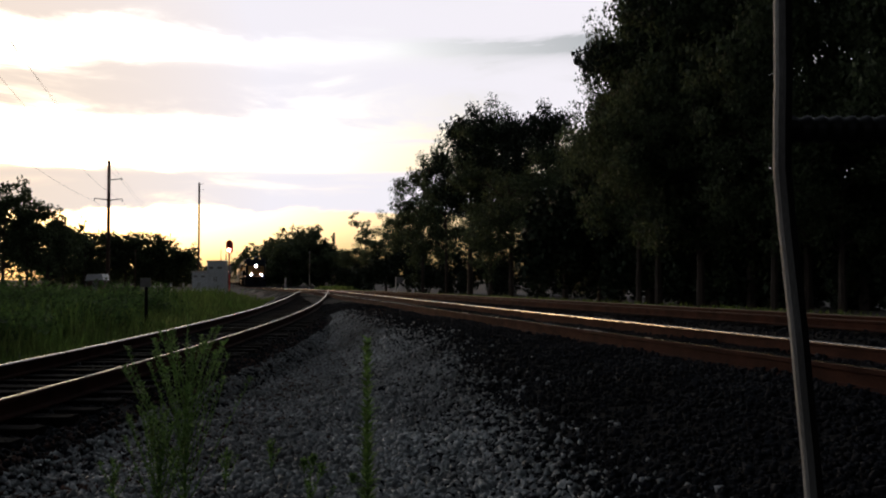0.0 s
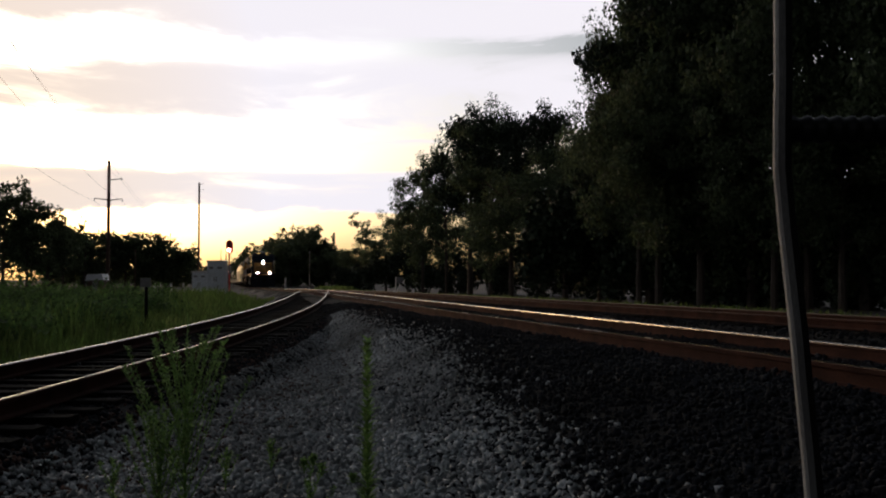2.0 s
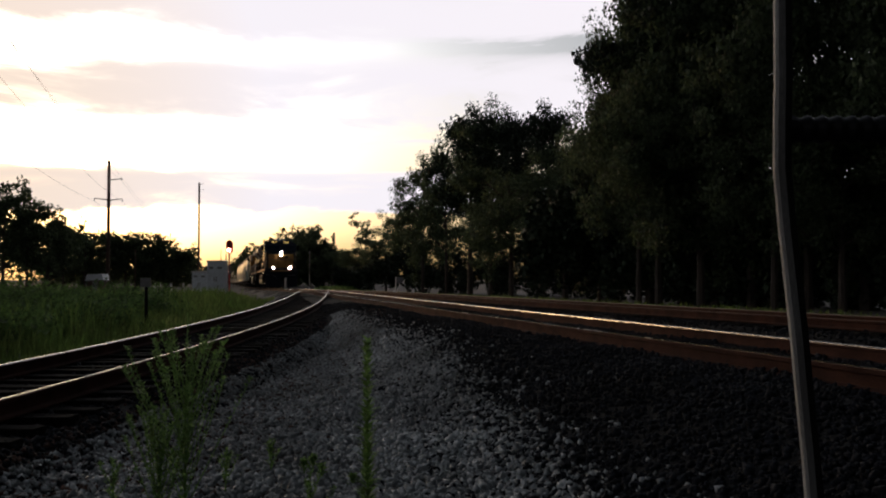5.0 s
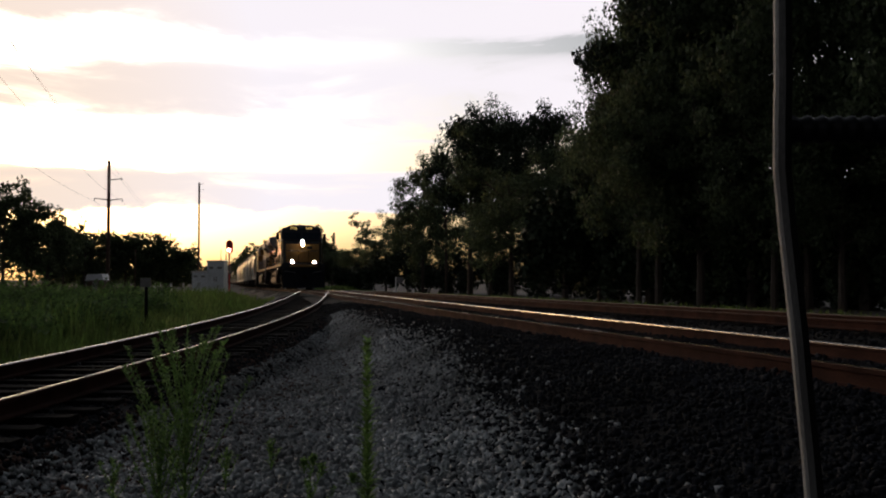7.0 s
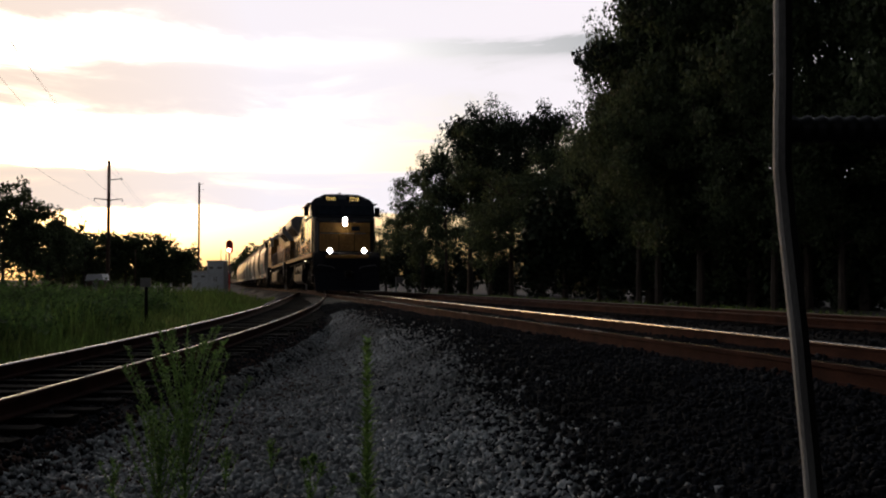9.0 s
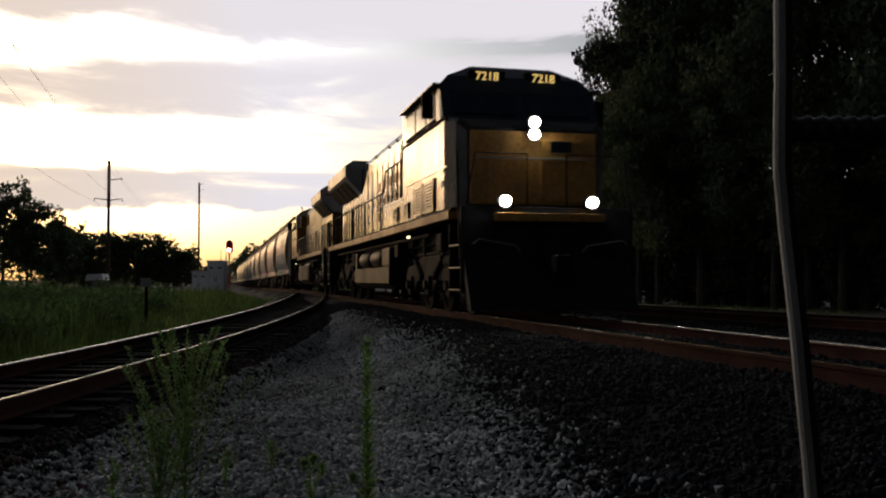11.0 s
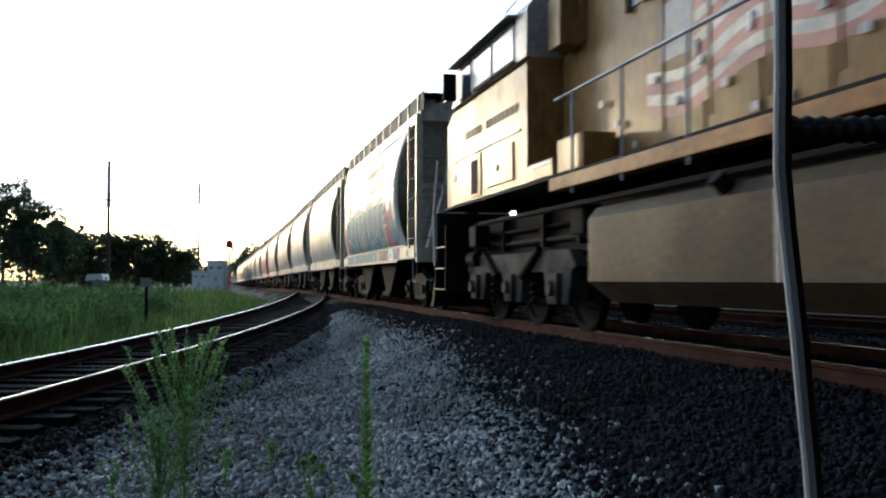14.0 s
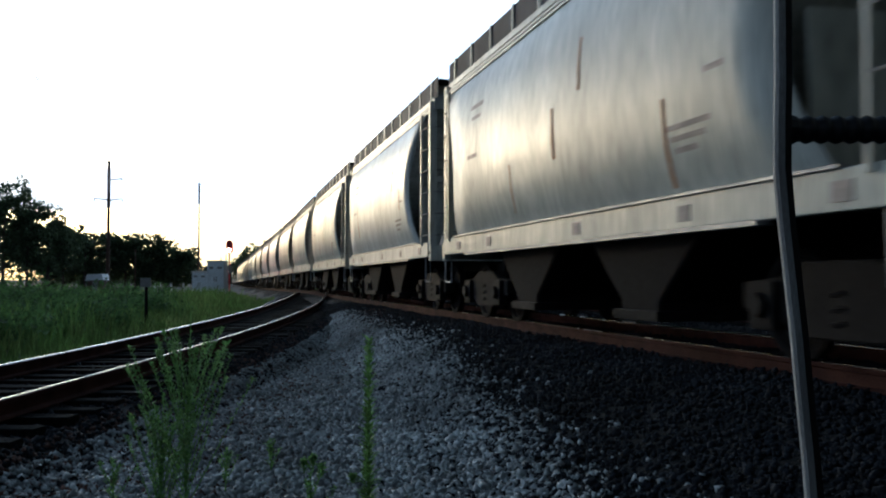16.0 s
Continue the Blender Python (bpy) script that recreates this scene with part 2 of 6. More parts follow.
M = {
    "ground": material("ground_soil", (0.075, 0.072, 0.072), 0.95, second=(0.045, 0.042, 0.038), scale=0.6, fine=14, bump=0.04),
    "gravel": material("gravel_stone", (0.31, 0.345, 0.36), 0.7, second=(0.09, 0.096, 0.096), scale=0.7, fine=30, per="island", spread=0.5, spec=0.3),
    # darker than real stone: the dim light on the track bed is in the colour
    "ballast": material("ballast_stone_dimmed", (0.011, 0.0135, 0.0185), 0.85, second=(0.005, 0.006, 0.0085), scale=0.7, fine=30, per="island", spec=0.12),
    "soil_pale": material("gravel_bed", (0.08, 0.08, 0.084), 0.95, second=(0.045, 0.043, 0.042), scale=0.6, fine=26, bump=0.03, spec=0.2),
    # bed below the ballast, its colour dimmed likewise
    "soil_dark": material("ballast_bed_dimmed", (0.006, 0.007, 0.008), 0.95, second=(0.010, 0.010, 0.010), scale=0.8, fine=26, bump=0.03, spec=0.1),
    "dirt": material("brown_dirty_stone", (0.085, 0.05, 0.04), 0.9, second=(0.045, 0.03, 0.026), scale=0.9, fine=30, per="island", spec=0.1),
    "rail": material("rail_side_rust", (0.06, 0.023, 0.015), 0.92, second=(0.03, 0.013, 0.010), scale=3, fine=60, bump=0.002, spec=0.1),
    "railtop": material("rail_top_steel", (0.28, 0.265, 0.26), 0.24, 1.0, second=(0.18, 0.165, 0.155), scale=1.2, fine=30),
    "railtop_dull": material("rail_top_dull", (0.11, 0.085, 0.075), 0.6, 0.4, second=(0.07, 0.045, 0.035), scale=1.2, fine=30),
    "tie": material("creosote_timber", (0.007, 0.0065, 0.006), 0.95, second=(0.016, 0.015, 0.014), scale=5, fine=50, bump=0.006, per="object", stretch=(0.4, 3, 3), spec=0.02),
    "grass": material("grass_blade", (0.075, 0.14, 0.03), 0.7, second=(0.12, 0.15, 0.045), scale=0.5, fine=3, per="island", spec=0.25, thin=0.5),
    "leaf": material("leaf_green", (0.075, 0.10, 0.05), 0.65, second=(0.05, 0.07, 0.036), scale=0.4, fine=3, per="island", spec=0.25, thin=0.35),
    "shrub": material("shrub_green", (0.075, 0.135, 0.038), 0.65, second=(0.05, 0.085, 0.028), scale=0.5, fine=3, per="island", spec=0.25, thin=0.4),
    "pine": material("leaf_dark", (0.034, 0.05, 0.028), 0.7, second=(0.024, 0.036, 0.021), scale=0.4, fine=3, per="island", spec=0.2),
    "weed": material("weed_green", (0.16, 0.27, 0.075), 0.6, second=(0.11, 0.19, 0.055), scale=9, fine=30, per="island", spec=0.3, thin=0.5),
    "bark": material("bark", (0.075, 0.058, 0.045), 0.95, second=(0.04, 0.033, 0.028), scale=3, fine=25, bump=0.02, stretch=(3, 3, 0.6)),
    "pole": material("pole_timber", (0.13, 0.085, 0.06), 0.9, second=(0.07, 0.05, 0.04), scale=1, fine=18, bump=0.004, stretch=(4, 4, 0.3)),
    "cable": material("cable_grey", (0.05, 0.05, 0.055), 0.6),
    "steel": material("steel_grey", (0.3, 0.3, 0.31), 0.5, 0.6, scale=2, fine=30),
    "cabinet": material("cabinet_paint", (0.78, 0.83, 0.88), 0.45, 0.0, second=(0.66, 0.71, 0.76), scale=1.2, fine=20),
    "white": material("white_paint", (0.75, 0.75, 0.74), 0.5, second=(0.55, 0.54, 0.52), scale=3, fine=30),
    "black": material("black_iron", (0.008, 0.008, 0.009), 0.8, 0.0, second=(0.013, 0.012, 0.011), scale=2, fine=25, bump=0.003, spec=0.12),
    # grimy running gear, darkened further to carry the shade under the train
    "under": material("underframe_grime_shade", (0.007, 0.0065, 0.0065), 0.9, 0.0, second=(0.013, 0.011, 0.010), scale=1.5, fine=18, bump=0.004, spec=0.08),
    "truck": material("truck_frame_shaded", (0.013, 0.0115, 0.0105), 0.8, 0.0, second=(0.006, 0.0055, 0.005), scale=1.6, fine=20, bump=0.004, spec=0.1),
    "blue": material("loco_dark_blue", (0.014, 0.02, 0.04), 0.32, second=(0.02, 0.024, 0.035), scale=1, fine=14, coat=0.4),
    "tank_tan": material("fuel_tank_tan", (0.085, 0.064, 0.036), 0.55, 0.0, second=(0.05, 0.039, 0.024), scale=1.0, fine=14, spec=0.08),
    "truck_pale": material("truck_frame_pale", (0.075, 0.068, 0.06), 0.8, 0.0, second=(0.016, 0.015, 0.014), scale=1.6, fine=20, bump=0.004, spec=0.1),
    "pilot": material("pilot_dark_paint", (0.008, 0.010, 0.018), 0.7, second=(0.014, 0.015, 0.02), scale=1.5, fine=14, spec=0.2),
    "slate": material("loco_weathered_slate", (0.032, 0.03, 0.029), 0.25, 0.0, second=(0.016, 0.017, 0.021), scale=0.7, fine=9, coat=0.0, spec=0.22, bump=0.012, bump_scale=1.3, stretch=(2, 1, 0.5)),
    "yellow": material("loco_yellow", (0.44, 0.24, 0.06), 0.42, second=(0.30, 0.165, 0.05), scale=1, fine=12, coat=0.08, spec=0.35),
    "hood_grey": material("loco_hood_blue_grey", (0.026, 0.028, 0.034), 0.24, 0.0, second=(0.014, 0.015, 0.019), scale=0.8, fine=9, coat=0.0, spec=0.2, bump=0.012, bump_scale=1.2, stretch=(2, 1, 0.5)),
    "orange": material("loco_orange_paint", (0.32, 0.15, 0.03), 0.5, second=(0.2, 0.095, 0.03), scale=1.5, fine=12, spec=0.12),
    "flag_red": material("faded_red_paint", (0.34, 0.09, 0.06), 0.5, second=(0.26, 0.10, 0.07), scale=2, fine=14),
    "flag_white": material("faded_white_paint", (0.55, 0.5, 0.42), 0.5, second=(0.42, 0.36, 0.28), scale=2, fine=14),
    "flag_blue": material("faded_blue_paint", (0.13, 0.15, 0.19), 0.5, second=(0.22, 0.21, 0.2), scale=2, fine=14),
    "gold": material("loco_armour_yellow", (0.29, 0.175, 0.055), 0.34, 0.0, second=(0.16, 0.096, 0.035), scale=0.8, fine=9, coat=0.0, spec=0.07, bump=0.010, bump_scale=1.2, stretch=(2, 1, 0.5)),
    "locogrey": material("loco_roof_grey", (0.42, 0.42, 0.41), 0.45, second=(0.24, 0.24, 0.25), scale=1, fine=12),
    # tank grey, darkened for the shade below the sill
    "tank": material("fuel_tank_grey", (0.014, 0.0132, 0.013), 0.55, 0.0, second=(0.009, 0.0085, 0.008), scale=1.2, fine=14, spec=0.12),
    "glass": material("cab_window_glass", (0.02, 0.03, 0.045), 0.1, second=(0.03, 0.04, 0.055), scale=0.8, fine=5, spec=0.18),
    "red": material("red_stripe", (0.5, 0.05, 0.04), 0.5),
    "lamp": material("headlamp_glow", (1.0, 0.9, 0.74), emit=220),
    "board": material("number_board_glow", (1.0, 0.66, 0.2), emit=1.1),
    "signal_red": material("signal_red_glow", (1.0, 0.22, 0.16), emit=60),
    "signal_hood": material("signal_glow_tint", (0.85, 0.08, 0.09), 0.5),
    "dash": material("marker_glow", (1.0, 0.8, 0.5), emit=4),
    "drain": material("black_plastic_pipe", (0.006, 0.0065, 0.008), 0.45, spec=0.25),
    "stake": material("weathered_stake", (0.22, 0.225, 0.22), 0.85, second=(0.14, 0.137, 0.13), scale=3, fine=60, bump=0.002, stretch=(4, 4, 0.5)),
    "hopper": material("hopper_grey", (0.44, 0.45, 0.39), 0.38, 0.0, second=(0.33, 0.335, 0.29), scale=0.6, fine=8, coat=0.0, spec=0.22, bump=0.015, bump_scale=0.9, stretch=(2.2, 1, 0.35)),
    "hopper_b": material("hopper_pale_grey", (0.47, 0.50, 0.48), 0.38, 0.0, second=(0.36, 0.375, 0.36), scale=0.6, fine=8, coat=0.0, spec=0.22, bump=0.012, bump_scale=0.9, stretch=(2.2, 1, 0.35)),
    "hopper_c": material("hopper_tan", (0.42, 0.395, 0.32), 0.38, 0.0, second=(0.31, 0.275, 0.215), scale=0.6, fine=8, coat=0.0, spec=0.22, bump=0.015, bump_scale=0.9, stretch=(2.2, 1, 0.35)),
    "rust": material("rust_streak", (0.24, 0.11, 0.045), 0.85, second=(0.34, 0.2, 0.1), scale=2, fine=20),
    "letter": material("faded_lettering", (0.27, 0.235, 0.21), 0.6),
    "grating": material("walkway_grating", (0.014, 0.019, 0.032), 0.7, second=(0.01, 0.013, 0.02), scale=2, fine=30, spec=0.15),
    "spray_blue": material("spray_light_blue", (0.05, 0.25, 0.36), 0.6, second=(0.03, 0.16, 0.27), scale=1.6, fine=10, spec=0.2),
    "spray_olive": material("spray_olive", (0.36, 0.32, 0.08), 0.6, second=(0.2, 0.27, 0.12), scale=2, fine=10, spec=0.2),
    "spray_haze": material("spray_violet_haze", (0.33, 0.27, 0.33), 0.6, second=(0.47, 0.44, 0.41), scale=1.3, fine=14, spec=0.2, spread=0.6),
    "spray_teal": material("spray_teal", (0.008, 0.10, 0.125), 0.6, second=(0.02, 0.19, 0.21), scale=1.5, fine=10, spec=0.25),
    "spray_dark": material("spray_green_black", (0.008, 0.03, 0.045), 0.6),
    "spray_white": material("spray_white", (0.6, 0.66, 0.68), 0.6),
    "spray_magenta": material("spray_magenta", (0.27, 0.015, 0.075), 0.6, second=(0.18, 0.02, 0.10), scale=2, spec=0.2),
    "spray_purple": material("spray_purple", (0.12, 0.07, 0.22), 0.6, second=(0.2, 0.12, 0.28), scale=2, spec=0.2),
}


# ---------------------------------------------------------------- mesh tools
def part(name, bm, mat, parent=None, label=""):
    me = bpy.data.meshes.new(name)
    bm.to_mesh(me)
    bm.free()
    me.materials.append(M[mat])
    ob = new(name, me)
    ob.parent = parent
    if label:
        tagged(ob, label)
    return ob


def shared(name, ob, m, parent):
    o = new(name, ob.data)
    o.matrix_basis = m
    o.parent = parent
    return o


def thing(name, m, label, category, group="", kind=""):
    return tagged(place(new(name), m), label, category, group, kind)


def place(ob, m):
    ob.matrix_basis = m
    return ob


def raw(name, verts, faces, mat, parent=None, smooth=False):
    """A mesh from arrays; faces all of one size."""
    verts, faces = np.asarray(verts, np.float32), np.asarray(faces, np.int32)
    me = bpy.data.meshes.new(name)
    k = faces.shape[1]
    me.vertices.add(len(verts))
    me.vertices.foreach_set("co", verts.ravel())
    me.loops.add(faces.size)
    me.loops.foreach_set("vertex_index", faces.ravel())
    me.polygons.add(len(faces))
    me.polygons.foreach_set("loop_start", np.arange(len(faces), dtype=np.int32) * k)
    me.update(calc_edges=True)
    me.validate()
    if smooth:
        me.polygons.foreach_set("use_smooth", np.ones(len(faces), bool))
    me.materials.append(M[mat])
    ob = new(name, me)
    ob.parent = parent
    return ob


def box(bm, x0, x1, y0, y1, z0, z1, bevel=0.0, m=None):
    r = bmesh.ops.create_cube(bm, size=1)["verts"]
    t = Matrix.Translation(((x0 + x1) / 2, (y0 + y1) / 2, (z0 + z1) / 2)) @ Matrix.Diagonal((abs(x1 - x0), abs(y1 - y0), abs(z1 - z0), 1))
    bmesh.ops.transform(bm, matrix=(m @ t) if m else t, verts=r)
    if bevel:
        e = list({e for v in r for e in v.link_edges})
        bmesh.ops.bevel(bm, geom=e, offset=bevel, segments=2, affect="EDGES", profile=0.6)
    return bm


def rod(bm, a, b, r0, r1=None, n=8):
    r1 = r0 if r1 is None else r1
    a, b = Vector(a), Vector(b)
    d = b - a
    g = bmesh.ops.create_cone(bm, cap_ends=True, segments=n, radius1=r0, radius2=r1, depth=d.length)["verts"]
    bmesh.ops.transform(bm, matrix=Matrix.Translation((a + b) / 2) @ d.to_track_quat("Z", "Y").to_matrix().to_4x4(), verts=g)
    return bm


def tube(bm, pts, r, n=6):
    """One bent tube through the points."""
    pts = [Vector(p) for p in pts]
    rings, up = [], Vector((0.31, 0.17, 0.93))
    for i, p in enumerate(pts):
        d = (pts[min(i + 1, len(pts) - 1)] - pts[max(i - 1, 0)]).normalized()
        u = d.cross(up).normalized()
        w = d.cross(u)
        rings.append([p + (u * math.cos(k * 2 * math.pi / n) + w * math.sin(k * 2 * math.pi / n)) * r for k in range(n)])
    return loft(bm, rings)


def loft(bm, rings, caps=True, smooth=False):
    rows = [[bm.verts.new(p) for p in ring] for ring in rings]
    k = len(rows[0])
    for a, b in zip(rows, rows[1:]):
        for i in range(k):
            f = bm.faces.new((a[i], a[(i + 1) % k], b[(i + 1) % k], b[i]))
            f.smooth = smooth
    if caps:
        bm.faces.new(rows[0][::-1])
        bm.faces.new(rows[-1])
    bmesh.ops.recalc_face_normals(bm, faces=bm.faces[:])
    return bm


def prism(bm, outline, y0, y1, bevel=0.0):
    """An outline in x, z pushed from y0 to y1."""
    loft(bm, [[(x, y0, z) for x, z in outline], [(x, y1, z) for x, z in outline]])
    if bevel:
        bmesh.ops.bevel(bm, geom=bm.edges[:], offset=bevel, segments=1, affect="EDGES")
    return bm


def B():
    return bmesh.new()


# ---------------------------------------------------------------- the lines of the tracks
def main_x(y):
    return 5.226 - 0.228 * y + 0.34 * math.exp(-max(y, -4) / 14) - max(0.0, y - 60) * 0.0155


def main_z(y):
    return -max(0.0, min(y, 260) - 55) * 0.006


def left_x(y):
    q = (y - 12) / 10
    if y <= 45:
        return -4.385 + 0.238 * q - 0.314 * q * q + 0.018 * q ** 3
    return main_x(y) + (left_x(45) - main_x(45)) * max(0.0, 1 - (y - 45) / 20) ** 2


def left_z(y):
    return -0.463 * max(0.0, min(1.1, 1 - y / 45)) + main_z(y)


def side_x(y):
    return 12.7 - 0.304 * y if y < 90 else main_x(y) + (12.7 - 0.304 * 90 - main_x(90)) * max(0, 1 - (y - 90) / 25)


def side_z(y):
    return main_z(y) - 0.05


class Line:
    """A track's centre line by its length; the length is 0 abreast of the camera."""

    def __init__(self, fx, fz, y0, y1, step=0.5):
        self.p = [Vector((fx(y), y, fz(y))) for y in np.arange(y0, y1 + step / 2, step)]
        d = [0.0]
        for a, b in zip(self.p, self.p[1:]):
            d.append(d[-1] + (b - a).length)
        self.s = np.array(d) - float(np.interp(-10.0, [q.y for q in self.p], d)) - 10.0
        self.a = np.array(self.p)

    def at(self, s):
        return Vector([float(np.interp(s, self.s, self.a[:, i])) for i in range(3)])

    def way(self, s):
        return (self.at(s + 0.3) - self.at(s - 0.3)).normalized()


MAIN = Line(main_x, main_z, -10, 560)
MAIN_BACK = Line(main_x, main_z, -80, 560)
LEFT = Line(left_x, left_z, -12, 62)
SIDE = Line(side_x, side_z, -12, 112)


def smooth(a, b, v):
    t = min(1.0, max(0.0, (v - a) / (b - a)))
    return t * t * (3 - 2 * t)


def ground_z(x, y):
    base = -0.78 + main_z(y)
    # shoulders of the three track beds
    dm = abs(x - main_x(y)) * 0.975
    zm = main_z(y) - 0.168 - smooth(1.45, 3.9, dm) * 0.66
    dl = abs(x - left_x(min(max(y, -6), 70)))
    zl = left_z(min(y, 70)) - 0.23 - smooth(1.35, 2.6, dl) * 0.42
    ds = abs(x - side_x(y)) * 0.957
    zs = side_z(y) - 0.22 - smooth(1.6, 3.4, ds) * 0.5
    z = max(base, zm, zl, zs)
    if x - side_x(y) > 3:
        z = max(z, -0.62 + main_z(y))
    return z + 0.035 * noise.noise((x * 0.7, y * 0.7, 0)) + 0.015 * noise.noise((x * 3, y * 3, 4))


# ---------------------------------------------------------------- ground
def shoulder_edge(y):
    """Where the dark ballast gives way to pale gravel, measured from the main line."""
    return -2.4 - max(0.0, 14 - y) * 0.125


def build_ground():
    ys = np.concatenate([-np.geomspace(2400, 34, 20), np.arange(-30, -8, 1.5), np.arange(-8, 3, 0.3), np.arange(3, 20, 0.2), np.arange(20, 60, 0.7), np.arange(60, 200, 4), np.geomspace(200, 2600, 30)])
    xs = np.concatenate([-np.geomspace(2400, 34, 34), np.arange(-32, -8, 0.8), np.arange(-8, 9, 0.2), np.arange(9, 34, 0.8), np.geomspace(34, 2400, 34)])
    v = [(x, y, ground_z(float(x), float(y))) for y in ys for x in xs]
    n = len(xs)
    f = [(j * n + i, j * n + i + 1, (j + 1) * n + i + 1, (j + 1) * n + i) for j in range(len(ys) - 1) for i in range(n - 1)]
    g = tagged(raw("ground", v, f, "ground", smooth=True), "dark gravelly earth between and beside the railway tracks", "ground", kind="structure")
    g.data.materials.append(M["soil_pale"])
    g.data.materials.append(M["soil_dark"])
    slot = []
    for a, b, c, d in f:
        x, y = (v[a][0] + v[c][0]) / 2, (v[a][1] + v[c][1]) / 2
        lx = left_x(min(max(y, -6), 64))
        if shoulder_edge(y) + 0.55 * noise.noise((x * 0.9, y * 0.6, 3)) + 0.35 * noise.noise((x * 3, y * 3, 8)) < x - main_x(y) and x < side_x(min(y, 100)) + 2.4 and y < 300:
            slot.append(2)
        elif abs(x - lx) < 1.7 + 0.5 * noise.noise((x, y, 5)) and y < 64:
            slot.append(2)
        else:
            slot.append(1 if lx < x < main_x(y) and y < 64 else 0)
    g.data.polygons.foreach_set("material_index", np.array(slot, np.int32))
    return g


build_ground()


def sweep(line, s0, s1, off, dz, outline, step):
    """A rail's outline (across, up) along a track line."""
    ring = []
    for s in np.arange(s0, s1 + step / 2, step):
        p, w = line.at(s), line.way(s)
        r = Vector((w.y, -w.x, 0)).normalized()
        ring.append([p + r * (off + a) + Vector((0, 0, dz + b)) for a, b in outline])
    return ring


RAIL_BODY = [(-0.07, -0.172), (0.07, -0.172), (0.07, -0.158), (0.012, -0.14), (0.012, -0.05), (0.036, -0.04), (0.036, -0.008), (-0.036, -0.008), (-0.036, -0.04), (-0.012, -0.05), (-0.012, -0.14), (-0.07, -0.158)]


def rail_crown(g):
    """The polished band of a rail head: rounded over towards the gauge side g."""
    return [(g * 0.038, -0.019), (g * 0.036, -0.009), (g * 0.028, -0.003), (g * 0.012, 0.0), (-g * 0.004, -0.001), (-g * 0.004, -0.0105), (g * 0.02, -0.0105), (g * 0.02, -0.019)]




def build_track(name, line, s0, s1, label, tie_range, tie_step=0.53, step=0.8, offs=(-0.755, 0.755), top=("railtop", "polished bright top of the rail")):
    t = thing(name, Matrix(), label, "railway track", kind="structure")
    for off in offs:
        rail = part("rail", loft(B(), sweep(line, s0, s1, off, 0, RAIL_BODY, step)), "rail", t, "rusty steel rail")
        part("running_surface", loft(B(), sweep(line, s0, s1, off, 0.001, rail_crown(-1 if off > 0 else 1), step)), top[0], rail, top[1])
    first = None
    for s in np.arange(*tie_range, tie_step):
        p, w = line.at(s), line.way(s)
        m = Matrix.Translation(p + Vector((0, 0, -0.265 + random.uniform(-0.012, 0.012)))) @ pose(0, 0, 0, 0, random.uniform(-0.6, 0.6), math.degrees(math.atan2(w.y, w.x)) + random.uniform(-1.2, 1.2)) @ pose(0, random.uniform(-0.05, 0.05), 0)
        if first is None:
            first = part("wooden_tie", box(B(), -0.115, 0.115, -1.3, 1.3, -0.09, 0.09, 0.012), "tie", t)
            first.matrix_basis = m
        else:
            shared("wooden_tie", first, m, t)
    return t


build_track("main_track", MAIN_BACK, -75, 540, "rusty railway track with polished rails on a ballast bed", (-16, 120), step=1.0)
build_track("left_track", LEFT, -7.5, 52, "branch railway track curving into the main line over timber ties", (-7, 47))
build_track("side_track", SIDE, -7.5, 100, "dark railway siding beside the woods", (-7, 70), step=1.0, top=("railtop_dull", "dull rusty top of the rail"))


# ---------------------------------------------------------------- woods
def leaves(centres, radii, count, size, rng, flat=0.6):
    """Loose leaf cards scattered through clumps: arrays of corners and faces."""
    centres, radii = np.asarray(centres), np.asarray(radii)
    k = rng.integers(0, len(centres), count)
    d = rng.normal(size=(count, 3))
    d /= np.linalg.norm(d, axis=1)[:, None]
    d *= (rng.random(count) ** 0.45)[:, None]
    c = centres[k] + d * radii[k]
    u = rng.normal(size=(count, 3))
    u /= np.linalg.norm(u, axis=1)[:, None]
    w = np.cross(u, rng.normal(size=(count, 3)))
    w /= np.linalg.norm(w, axis=1)[:, None]
    s = size * rng.uniform(0.6, 1.5, count)[:, None]
    v = np.stack([c - u * s, c + w * s * flat, c + u * s, c - w * s * flat], 1).reshape(-1, 3)
    return v, np.arange(count * 4).reshape(-1, 4)


